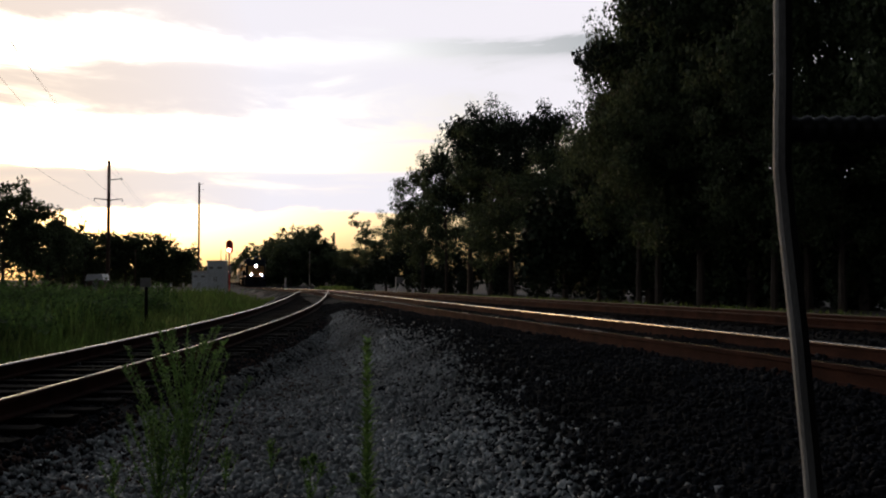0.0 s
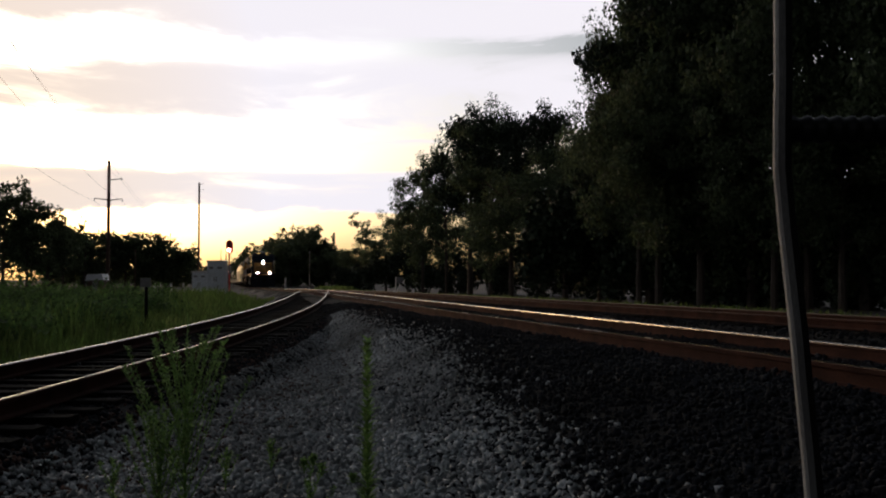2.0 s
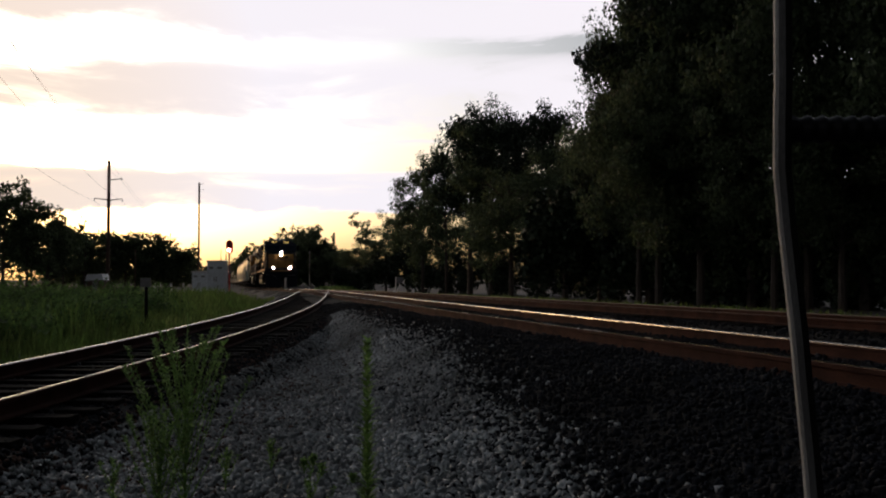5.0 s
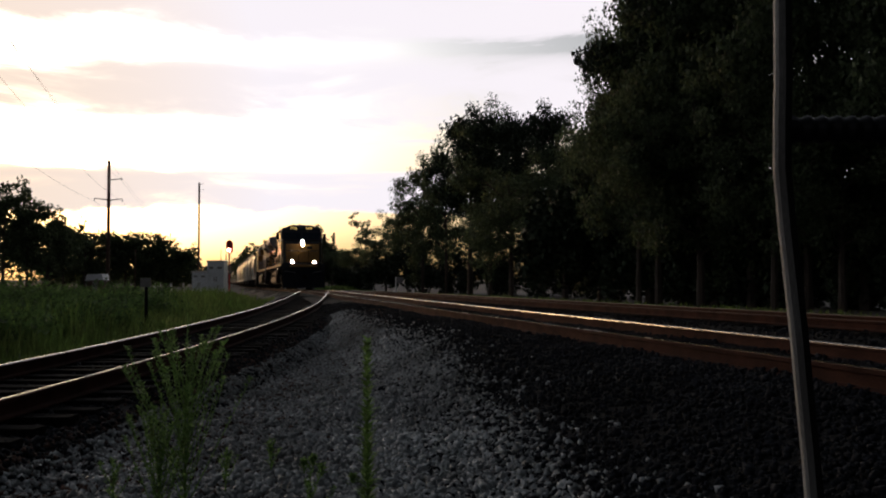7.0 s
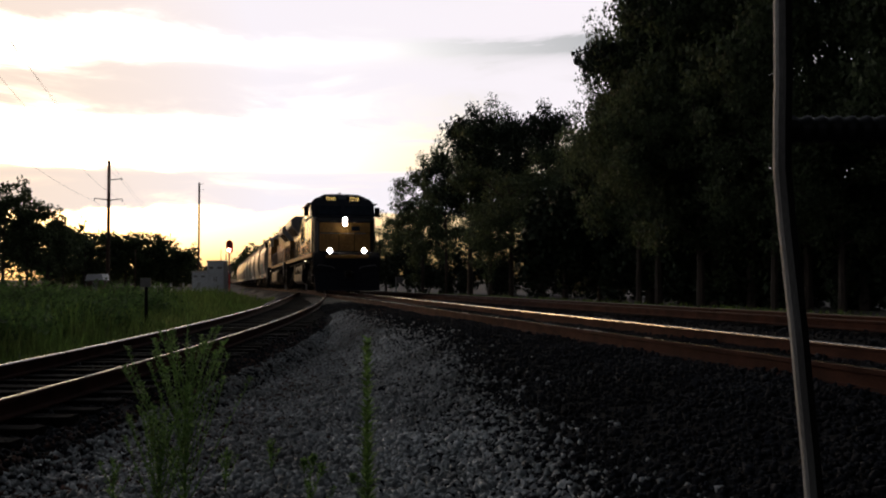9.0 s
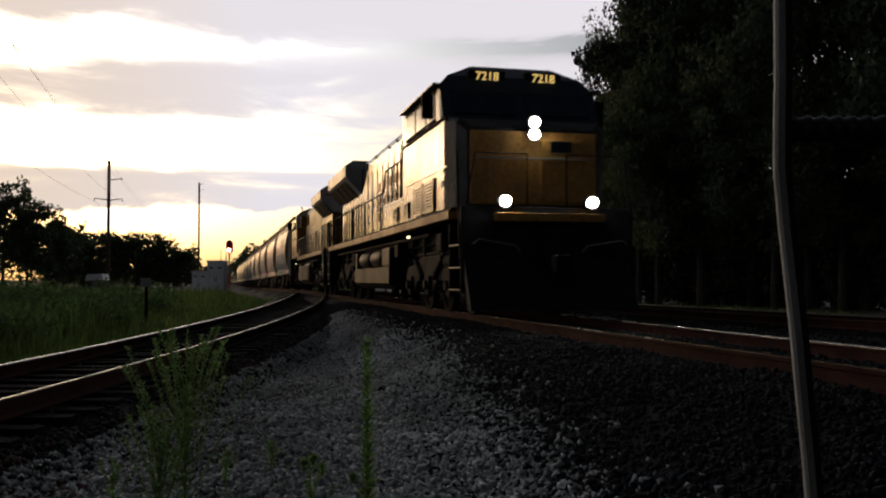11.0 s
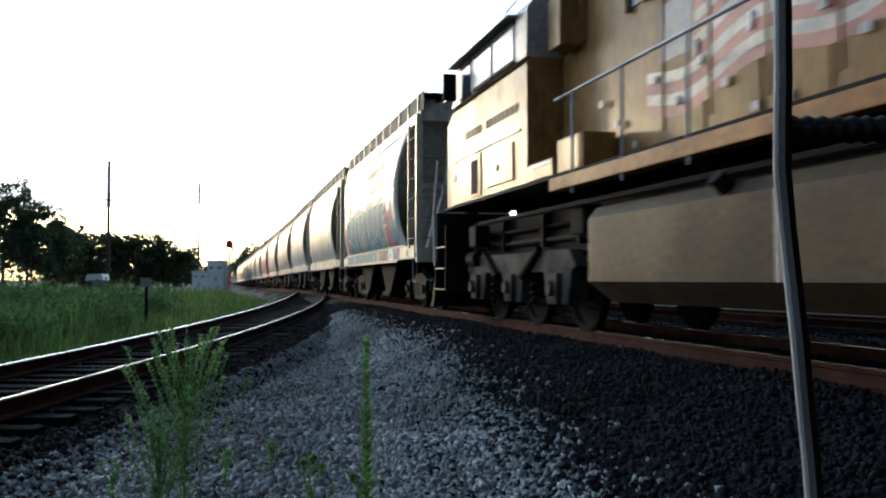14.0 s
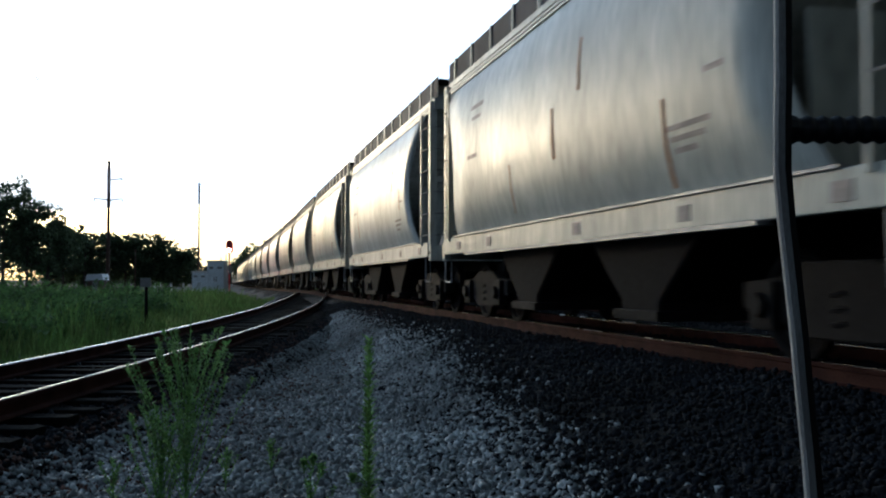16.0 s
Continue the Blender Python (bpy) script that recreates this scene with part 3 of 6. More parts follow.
def tree_model(name, label, seed, height, width, base, n_leaf, size, leaf, shape="round", limbs=9):
    """A tapered trunk with limbs that end in leafy clumps, uneven in outline and with gaps."""
    rng = np.random.default_rng(seed)
    t = thing(name, Matrix(), label, "tree")
    bm, cen, rad = B(), [], []
    lean = rng.uniform(-0.03, 0.03, 2) * height
    r0 = 0.018 * height + 0.05
    stem = [Vector((lean[0] * f * f, lean[1] * f * f, f * height * 0.92)) for f in np.linspace(0, 1, 7)]
    for i, (a, b) in enumerate(zip(stem, stem[1:])):
        rod(bm, a, b, r0 * (1 - i / 6.6), r0 * (1 - (i + 1) / 6.6), 7)
    for i in range(limbs):
        f = base + (0.95 - base) * (i + rng.uniform(0, 0.8)) / limbs
        g = (f - base) / (1 - base)
        spread = {"round": math.sqrt(max(0.05, 1 - (1.7 * g - 0.75) ** 2)), "pine": 0.45 + 0.55 * math.sin(math.pi * min(1, g + 0.12)), "vase": 0.3 + 0.8 * g, "spire": 0.9 - 0.6 * g}[shape]
        az = i * 2.4 + rng.uniform(-0.5, 0.5)
        ln = width / 2 * spread * rng.uniform(0.7, 1.1)
        p = Vector((lean[0] * f * f, lean[1] * f * f, f * height * 0.92))
        tip = p + Vector((math.cos(az) * ln, math.sin(az) * ln, ln * rng.uniform(0.15, 0.6)))
        mid = p.lerp(tip, 0.5) + Vector((0, 0, rng.uniform(-0.1, 0.25) * ln))
        rod(bm, p, mid, r0 * 0.35, r0 * 0.22, 5)
        rod(bm, mid, tip, r0 * 0.22, r0 * 0.06, 5)
        for q, cr in ((tip, 0.20), (mid.lerp(tip, 0.45), 0.19), (mid, 0.15)):
            for _ in range(3):
                off = Vector(rng.normal(size=3)) * width * 0.075
                twig = q + off
                rod(bm, q, twig, r0 * 0.06, r0 * 0.02, 4)
                cen.append(twig)
                rad.append(np.array([1, 1, 0.72]) * width * cr * rng.uniform(0.45, 0.8))
    for _ in range(5):
        cen.append(stem[-1] + Vector(rng.normal(size=3)) * width * 0.09)
        rad.append(np.array([1, 1, 0.9]) * width * 0.12)
    part("trunk", bm, "bark", t)
    v, f = leaves([tuple(c) for c in cen], rad, n_leaf, size, rng)
    raw("crown", v, f, leaf, t)
    return t


def at_angle(px, dist):
    """A place on the ground in the direction of a given column of the view, at a distance ahead."""
    x = (px - 784) / 1650 * dist
    return x, dist, ground_z(x, dist)


TREES = {
    "broad": tree_model("oak_tree", "tall dark broadleaf tree at the edge of the woods", 3, 13, 9, 0.22, 19000, 0.12, "leaf", limbs=15),
    "broad2": tree_model("oak_tree", "spreading dark broadleaf tree with gaps in its crown", 8, 13, 10, 0.30, 19000, 0.12, "leaf", limbs=14),
    "pine": tree_model("pine_tree", "tall dark pine with a clumped open crown", 5, 13, 7, 0.42, 14000, 0.11, "pine", "pine", 14),
    "far": tree_model("oak_tree", "rounded dark broadleaf tree in the distance", 14, 13, 9, 0.2, 5200, 0.23, "leaf", limbs=12),
    "far2": tree_model("oak_tree", "uneven dark broadleaf tree in the distance", 15, 13, 10, 0.25, 5200, 0.23, "leaf", limbs=11),
    "vase": tree_model("small_tree", "slender sparse tree with an upswept crown", 11, 8, 4.5, 0.35, 1500, 0.15, "leaf", "vase", 8),
    "spire": tree_model("cypress_tree", "narrow upright tree in the distance", 12, 9, 2.6, 0.15, 2200, 0.16, "pine", "spire", 9),
}
first_use = set()


def plant(kind, px, dist, top, width_px, group, turn=0.0):
    src = TREES[kind]
    hs = {"broad": (13, 9), "broad2": (13, 10), "pine": (13, 7), "far": (13, 9), "far2": (13, 10), "vase": (8, 4.5), "spire": (9, 2.6)}[kind]
    x, y, z = at_angle(px, dist)
    h = 0.64 + (495 - top) * dist / 1650 - z
    w = width_px * dist / 1650
    m = Matrix.Translation((x, y, z - 0.1)) @ pose(0, 0, 0, 0, 0, turn) @ Matrix.Diagonal((w / hs[1], w / hs[1], h / hs[0], 1))
    if kind in first_use:
        o = copy_thing(src, m @ Matrix.Diagonal((*(1 / k for k in src.scale), 1)))
    else:
        first_use.add(kind)
        o = place(src, m)
    return tagged(o, group=group)


R = "trees beside the siding"
for row in (("vase", 648, 112, 388, 60), ("broad", 683, 108, 408, 84), ("broad2", 628, 125, 440, 60), ("broad2", 722, 96, 372, 90),
            ("broad", 748, 84, 296, 108), ("broad2", 790, 80, 270, 110), ("pine", 832, 76, 178, 138), ("broad", 868, 74, 205, 130),
            ("pine", 905, 72, 188, 130), ("pine", 958, 68, 172, 130), ("broad", 1000, 64, 250, 120), ("broad2", 905, 62, 300, 200),
            ("broad", 1000, 58, 330, 190), ("broad", 1062, 52, 265, 150), ("pine", 1150, 47, -60, 220), ("broad", 1165, 45, -20, 240),
            ("broad2", 1215, 46, -150, 320), ("pine", 1265, 44, -160, 300), ("broad", 1330, 42, -120, 320), ("broad2", 1430, 40, -160, 330),
            ("broad", 1530, 38, -150, 330), ("broad2", 1092, 49, 66, 172), ("broad2", 1640, 36, -150, 340), ("broad", 1800, 34, -160, 360), ("broad2", 1130, 44, 180, 200),
            ("broad", 1240, 42, 130, 260), ("broad2", 1370, 39, 120, 260), ("broad", 1490, 37, 150, 260), ("broad2", 2050, 30, -260, 420), ("broad", 2500, 24, -300, 500)):
    plant(*row, R, random.uniform(0, 360))
C = "trees on the far side of the bend"
for row in (("far", 468, 215, 436, 70), ("far2", 498, 205, 424, 80), ("far", 530, 200, 412, 80), ("far2", 545, 195, 402, 70), ("far", 566, 190, 424, 70),
            ("far2", 588, 185, 446, 60), ("spire", 574, 188, 418, 14), ("spire", 590, 186, 408, 16), ("far", 515, 190, 430, 90), ("far2", 440, 230, 455, 60)):
    plant(*row, C, random.uniform(0, 360))
L_ = "trees behind the meadow"
for row in (("far", 5, 135, 330, 110), ("far2", 48, 138, 358, 100), ("far", 85, 142, 378, 90), ("far2", 112, 150, 400, 70), ("vase", 143, 170, 394, 36), ("far", 150, 160, 414, 80),
            ("far2", 185, 165, 414, 80), ("far", 222, 168, 418, 76), ("far2", 262, 172, 414, 76), ("far", 292, 176, 428, 60), ("far2", 316, 180, 446, 44),
            # unseen, left of the view: added to block the low sun and darken reflections
            ("far2", -70, 130, 312, 130), ("far", -160, 120, 272, 150), ("far2", -230, 116, 258, 150), ("far2", -300, 112, 256, 160), ("far", -400, 104, 250, 180), ("far2", -540, 96, 150, 190), ("far", -640, 92, 60, 200), ("far", -720, 88, 0, 210),
            ("far2", -950, 78, -120, 240), ("far", -1250, 68, -220, 280), ("far2", -1700, 56, -300, 360)):
    plant(*row, L_, random.uniform(0, 360))


def stuff(name, v, f, mat, label, category):
    return tagged(raw(name, v, f, mat), label, category, kind="stuff")


def thicket(name, rows, seed, n, size, mat, label):
    """Low growth as a mass: rows of (px, distance, top, half width, depth)."""
    rng = np.random.default_rng(seed)
    cen, rad = [], []
    for px, dist, top, wpx in rows:
        x, y, z = at_angle(px, dist)
        h = max(0.3, 0.64 + (495 - top) * dist / 1650 - z)
        w = wpx * dist / 1650
        for _ in range(7):
            q = rng.random()
            cen.append((x + rng.uniform(-w, w), y + rng.uniform(-2, 2), z + h * (0.1 + 0.75 * q)))
            rad.append((w * 0.55, w * 0.55, h * 0.28))
    v, f = leaves(cen, rad, n, size, rng)
    return stuff(name, v, f, mat, label, "bushes")


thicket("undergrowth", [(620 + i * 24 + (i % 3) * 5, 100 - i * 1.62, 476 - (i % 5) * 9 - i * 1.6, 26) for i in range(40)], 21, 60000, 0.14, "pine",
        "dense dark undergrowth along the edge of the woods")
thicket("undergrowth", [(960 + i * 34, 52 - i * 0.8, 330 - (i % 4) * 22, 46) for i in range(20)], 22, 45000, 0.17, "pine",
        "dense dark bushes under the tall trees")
thicket("meadow_woods", [(-120 + i * 15, 146 + i * 1.0, 376 + i * 2.4 - (i % 4) * 6 - (26 if i < 12 else 0), 17) for i in range(31)], 25, 42000, 0.24, "leaf",
        "dense dark lower growth of the trees behind the meadow")
thicket("bend_woods", [(430 + i * 11, 205 - i, 452 - 22 * math.sin(math.pi * i / 16) - (i % 3) * 4, 13) for i in range(17)], 26, 22000, 0.28, "leaf",
        "dense dark lower growth of the trees at the bend")
thicket("far_woods", [(120 + i * 16, 260 + (i % 4) * 20, 474 - (i % 5) * 4, 14) for i in range(36)], 23, 14000, 0.5, "pine", "hazy line of distant woods on the horizon")
thicket("far_woods", [(300 + i * 26, 330 + (i % 3) * 20, 472 - (i % 4) * 3, 22) for i in range(20)], 24, 9000, 0.6, "pine", "hazy line of distant woods on the horizon")


# unseen woods added behind the camera; they cut the sky's fill light
def sky_block_woods():
    rng = np.random.default_rng(31)
    cen, rad = [], []
    for a in np.arange(82, 278, 2.0):
        d = 30 + 5 * math.sin(a * 0.13)
        for _ in range(7):
            x, y = d * math.sin(radians(a)), d * math.cos(radians(a))
            if abs(x - main_x(max(-60, y))) < 6:
                continue
            cen.append((x + rng.uniform(-3, 3), y + rng.uniform(-3, 3), rng.uniform(0, 17 if a < 140 else max(4, 17 - (a - 140) * 0.3))))
            rad.append((2.8, 2.8, 3.0))
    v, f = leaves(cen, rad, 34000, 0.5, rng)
    stuff("woods", v, f, "pine", "unseen woods added behind the camera to block sky light", "woods")


sky_block_woods()


# ---------------------------------------------------------------- grass and meadow
def blades(n, seed, pick, hmin, hmax, mat, name, label, wide=0.012):
    rng = np.random.default_rng(seed)
    v, f = [], []
    while len(f) < n:
        p = pick(rng)
        if p is None:
            continue
        x, y, k = p
        z = ground_z(x, y) - 0.02
        h = rng.uniform(hmin, hmax) * k
        a, b = rng.uniform(0, 6.28), rng.uniform(0, 6.28)
        dx, dy = math.cos(a) * h * rng.uniform(0.05, 0.45), math.sin(a) * h * rng.uniform(0.05, 0.45)
        wx, wy = math.cos(b) * wide * (1 + y / 22), math.sin(b) * wide * (1 + y / 22)
        i = len(v)
        v += [(x - wx, y - wy, z), (x + wx, y + wy, z), (x + dx * 0.4 + wx * 0.7, y + dy * 0.4 + wy * 0.7, z + h * 0.6), (x + dx * 0.4 - wx * 0.7, y + dy * 0.4 - wy * 0.7, z + h * 0.6)]
        v += [(x + dx, y + dy, z + h)]
        f += [(i, i + 1, i + 2), (i, i + 2, i + 3), (i + 3, i + 2, i + 4)]
    return stuff(name, v, f, mat, label, "grass")


def meadow(rng):
    y = 7 + 55 * rng.random() ** 1.6
    edge = left_x(min(y, 60)) - 2.1 if y < 50 else main_x(y) - 4
    x = edge - 30 * rng.random() ** 2.2
    k = min(1.0, 0.3 + (edge - x) / 3.0)
    return x, y, k * (0.75 + 0.5 * noise.noise((x * 0.4, y * 0.25, 7)))


blades(90000, 41, meadow, 0.5, 1.15, "grass", "tall_grass", "tall green grass and weeds beside the track")


def verge(rng):
    y = rng.uniform(18, 100)
    return side_x(y) + 2.6 + 6.5 * rng.random(), y, 1.0


blades(36000, 42, verge, 0.12, 0.4, "grass", "verge_grass", "short grass strip between the siding and the woods", 0.016)


def shrubs():
    rng = np.random.default_rng(43)
    cen, rad = [], []
    for _ in range(240):
        y = rng.uniform(20, 60)
        x = -0.60 * y + rng.uniform(-9, 9) - 1
        if x > left_x(min(y, 60)) - 4.5:
            continue
        h = rng.uniform(0.7, 1.5) * (1.0 if x < -0.33 * y else 0.7)
        z = ground_z(x, y)
        for _ in range(3):
            cen.append((x + rng.normal() * 0.5, y + rng.normal() * 0.5, z + h * rng.uniform(0.2, 0.8)))
            rad.append((0.85, 0.85, h * 0.42))
    # lower growth that comes closer to the track
    for _ in range(230):
        y = 12 + 40 * rng.random() ** 1.3
        x = left_x(min(y, 58)) - 4.0 - 13 * rng.random()
        if x / y > -0.30:
            continue
        h, z = rng.uniform(0.5, 1.05), ground_z(x, y)
        for _ in range(3):
            cen.append((x + rng.normal() * 0.4, y + rng.normal() * 0.4, z + h * rng.uniform(0.2, 0.8)))
            rad.append((0.6, 0.6, h * 0.42))
    v, f = leaves(cen, rad, 150000, 0.062, rng)
    stuff("shrubs", v, f, "shrub", "rank green shrubs and brambles in the meadow", "bushes")


shrubs()


# ---------------------------------------------------------------- gravel
def stones(name, n, seed, pick, lo, hi, mat, label):
    rng = np.random.default_rng(seed)
    base = np.array([(1, 0, 0), (-1, 0, 0), (0, 1, 0), (0, -1, 0), (0, 0, 1), (0, 0, -1)], float)
    tri = np.array([(0, 2, 4), (2, 1, 4), (1, 3, 4), (3, 0, 4), (2, 0, 5), (1, 2, 5), (3, 1, 5), (0, 3, 5)])
    vs, fs, k = [], [], 0
    while k < n:
        p = pick(rng)
        if p is None:
            continue
        x, y = p
        s = rng.uniform(lo, hi) * (1.6 if rng.random() < 0.04 else 1)
        q, _ = np.linalg.qr(rng.normal(size=(3, 3)))
        b = (base * (s * rng.uniform(0.6, 1.2, 3))) @ q * rng.uniform(0.7, 1.2, (6, 1))
        b += (x, y, ground_z(x, y) + s * rng.uniform(-0.1, 0.45))
        vs.append(b)
        fs.append(tri + 6 * k)
        k += 1
    return stuff(name, np.concatenate(vs), np.concatenate(fs), mat, label, "gravel")


def between(rng):
    y = 4.2 + 22 * rng.random() ** 1.8
    a, b = left_x(y) + 1.65, main_x(y) + shoulder_edge(y) - 0.1 + abs(rng.normal()) * 0.33
    x = a + (b - a) * rng.random()
    return (x, y) if abs(x) < 0.52 * y + 0.5 else None


def shoulder(rng):
    y = 3.6 + 26 * rng.random() ** 1.8
    x = main_x(y) + rng.uniform(shoulder_edge(y) + 0.1 - abs(rng.normal()) * 0.55, 1.6)
    return (x, y) if abs(x) < 0.52 * y + 0.5 else None


def beyond(rng):
    y = 8 + 30 * rng.random() ** 1.5
    x = rng.uniform(main_x(y) + 1.2, side_x(y) + 2.2)
    return (x, y) if abs(x) < 0.52 * y + 0.5 else None


def cribs(rng):
    y = 4.0 + 28 * rng.random() ** 1.9
    x = left_x(y) + rng.uniform(-2.2, 2.1)
    return (x, y) if abs(x) < 0.55 * y + 0.5 else None


stones("gravel", 54000, 51, between, 0.016, 0.039, "gravel", "loose pale grey gravel between the tracks")
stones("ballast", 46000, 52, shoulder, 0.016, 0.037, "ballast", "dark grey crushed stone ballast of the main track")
def dirty(rng):
    y = 5 + 20 * rng.random() ** 1.6
    x = left_x(y) + 2.25 + 0.55 * rng.normal()
    return (x, y) if abs(x) < 0.52 * y + 0.5 else None


stones("dirty_gravel", 13000, 55, dirty, 0.012, 0.03, "dirt", "reddish brown dirty stones along the left track")
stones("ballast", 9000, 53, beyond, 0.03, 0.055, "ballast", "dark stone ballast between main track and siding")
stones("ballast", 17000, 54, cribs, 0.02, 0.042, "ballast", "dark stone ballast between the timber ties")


# ---------------------------------------------------------------- foreground weeds
def weed_stalk(name, base, height, seed, leaf_len, label, dense=46, branch=0):
    rng = np.random.default_rng(seed)
    t = thing(name, pose(*base), label, "weed")
    bm = B()
    bend = Vector((rng.uniform(-0.02, 0.02), rng.uniform(-0.02, 0.02), 0)) * height
    pts = [Vector((bend.x * f * f, bend.y * f * f, height * f)) for f in np.linspace(0, 1, 8)]
    for i, (a, b) in enumerate(zip(pts, pts[1:])):
        rod(bm, a, b, 0.006 * (1 - i / 9), 0.006 * (1 - (i + 1) / 9), 5)
    v, f = [], []

    def leaf(p, d, ln, w):
        s = d.cross(Vector((0, 0, 1)))
        s = s.normalized() * w if s.length > 0.01 else Vector((w, 0, 0))
        i = len(v)
        v.extend([p, p + d * ln * 0.45 + s, p + d * ln - Vector((0, 0, 0.1 * ln)), p + d * ln * 0.45 - s])
        f.append((i, i + 1, i + 2, i + 3))

    stems = [(pts[0], pts[-1], 1.0)]
    for j in range(branch):
        h = 0.2 + 0.5 * j / branch
        p = Vector((0, 0, height * h))
        az = j * 2.39 + rng.uniform(-0.4, 0.4)
        ln = height * rng.uniform(0.72, 1.0) * (1.02 - h) * 0.8
        out = ln * rng.uniform(0.2, 0.62)
        tip = p + Vector((math.cos(az) * out, math.sin(az) * out, ln))
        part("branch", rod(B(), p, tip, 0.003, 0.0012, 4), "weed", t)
        stems.append((p, tip, 0.5))
    for a, b, k in stems:
        n = int(dense * (1 if k == 1 else 0.5))
        for i in range(n):
            q = (i + rng.random()) / n
            q = q if k == 1 else 1 - (1 - q) ** 1.8
            if k == 1 and q < 0.12:
                continue
            p = a.lerp(b, q)
            az = i * 2.39 + rng.uniform(-0.3, 0.3)
            up = rng.uniform(0.3, 1.3)
            d = Vector((math.cos(az), math.sin(az), up)).normalized()
            leaf(p, d, leaf_len * rng.uniform(0.6, 1.2) * (1.15 - 0.6 * q if k == 1 else 0.6), leaf_len * 0.11)
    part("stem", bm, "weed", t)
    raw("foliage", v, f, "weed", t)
    return t


def on(px, dist):
    return at_angle(px, dist)


WEED_TALL = weed_stalk("tall_weed", on(652, 4.4), 1.13, 61, 0.088, "single tall green weed stalk with narrow leaves in gravel", 470)
WEED_BUSH = weed_stalk("branching_weed", on(330, 4.7), 1.24, 62, 0.05, "branching green weed with fine leaves in gravel", 130, 38)
WEED_SIDE = weed_stalk("branching_weed", on(285, 4.5), 0.85, 63, 0.05, "branching green weed with fine leaves in gravel", 120, 24)
weed_stalk("small_weed", on(482, 6.9), 0.24, 64, 0.07, "small green weed sprouting from gravel", 40, 5)
WEED_FRONT = weed_stalk("small_weed", on(553, 5.0), 0.42, 65, 0.06, "short leafy weed stalk in gravel", 60, 4)
weed_stalk("small_weed", on(525, 5.0), 0.22, 69, 0.06, "short leafy weed stalk in gravel", 40, 4)
for k, (px, d, h) in enumerate(((540, 6.8, 0.12), (555, 6.9, 0.13), (570, 6.7, 0.11), (625, 6.5, 0.08), (402, 6.2, 0.3), (205, 5.6, 0.35))):
    weed_stalk("low_weed", on(px, d), h, 70 + k, 0.07, "low tuft of green weeds in gravel", 30, 7)
bm = B()
bmesh.ops.create_icosphere(bm, subdivisions=2, radius=0.028)
for vv in bm.verts:
    vv.co *= 1 + 0.25 * noise.noise(vv.co * 60)
x, y, z = on(674, 7.6)
white_stone = tagged(place(part("white_stone", bm, "white"), pose(x, y, z + 0.03)), "single pale white stone on the gravel", "stone")


# ---------------------------------------------------------------- leaning stake and drain pipe close by
def build_stake():
    t = thing("leaning_stake", pose(0, 0, 0), "weathered bent stake, lit edge pale and shaded side black, close to the camera", "stake")
    d, tilt = 3.2, radians(1.88)

    def p(px, py):
        u, v = (px - 784) / 1650, (441 - py) / 1650
        way = Vector((u, math.cos(tilt) - v * math.sin(tilt), math.sin(tilt) + v * math.cos(tilt)))
        return Vector(EYE) + way * (d / way.y)

    low = p(1446, 1100)
    low.z = ground_z(low.x, low.y) - 0.1
    line = [low] + [p(x, y) for x, y in ((1436, 1000), (1424, 882), (1417, 800), (1407, 700), (1398, 600), (1387, 500), (1376, 400), (1367.5, 300), (1367.5, 220), (1369, 150), (1368, 0), (1368, -120))]
    w, dp = 0.031, 0.03
    rings, edge = [], []
    for q in line:
        rings.append([q + Vector((w * 1.02, -dp, 0)), q + Vector((w * 2.05, -dp * 0.2, 0)), q + Vector((w * 2.05, dp, 0)), q + Vector((w * 1.02, dp, 0))])
        edge.append([q + Vector((0, -dp * 0.7, 0)), q + Vector((w * 0.25, -dp * 1.1, 0)), q + Vector((w, -dp * 1.1, 0)), q + Vector((w, dp, 0)), q + Vector((w * 0.34, dp, 0))])
    # one stake in two colours: black for its shaded face, pale for the lit one
    part("shaded_web", loft(B(), rings), "black", t, "shaded side of the stake, coloured black")
    part("lit_edge", loft(B(), edge), "stake", t, "weathered front edge, coloured pale for the light on it")
    pipe = thing("corrugated_pipe", pose(0, 0, 0), "black corrugated plastic drain pipe fixed to the stake", "pipe")
    a, bm = p(1404, 226), B()
    rings = []
    n = 14
    for i in range(240):
        xx = a.x + i * 0.0042
        r = 0.046 + 0.0045 * math.sin(i * 0.0042 / 0.052 * 2 * math.pi)
        rings.append([(xx, a.y + 0.05 + r * math.cos(k * 2 * math.pi / n), a.z + r * math.sin(k * 2 * math.pi / n)) for k in range(n)])
    part("pipe_body", loft(bm, rings, smooth=True), "drain", pipe)
    rod(bm := B(), a + Vector((-0.03, 0.05, 0)), a + Vector((0.02, 0.05, 0)), 0.062, 0.05, 12)
    part("end_collar", bm, "drain", pipe)
    xe = a.x + 0.97
    gz = ground_z(xe, a.y + 0.05)
    rod(bm := B(), (xe, a.y + 0.05, gz - 0.1), (xe, a.y + 0.05, a.z), 0.05, 0.05, 12)
    part("standpipe", bm, "drain", pipe)


build_stake()


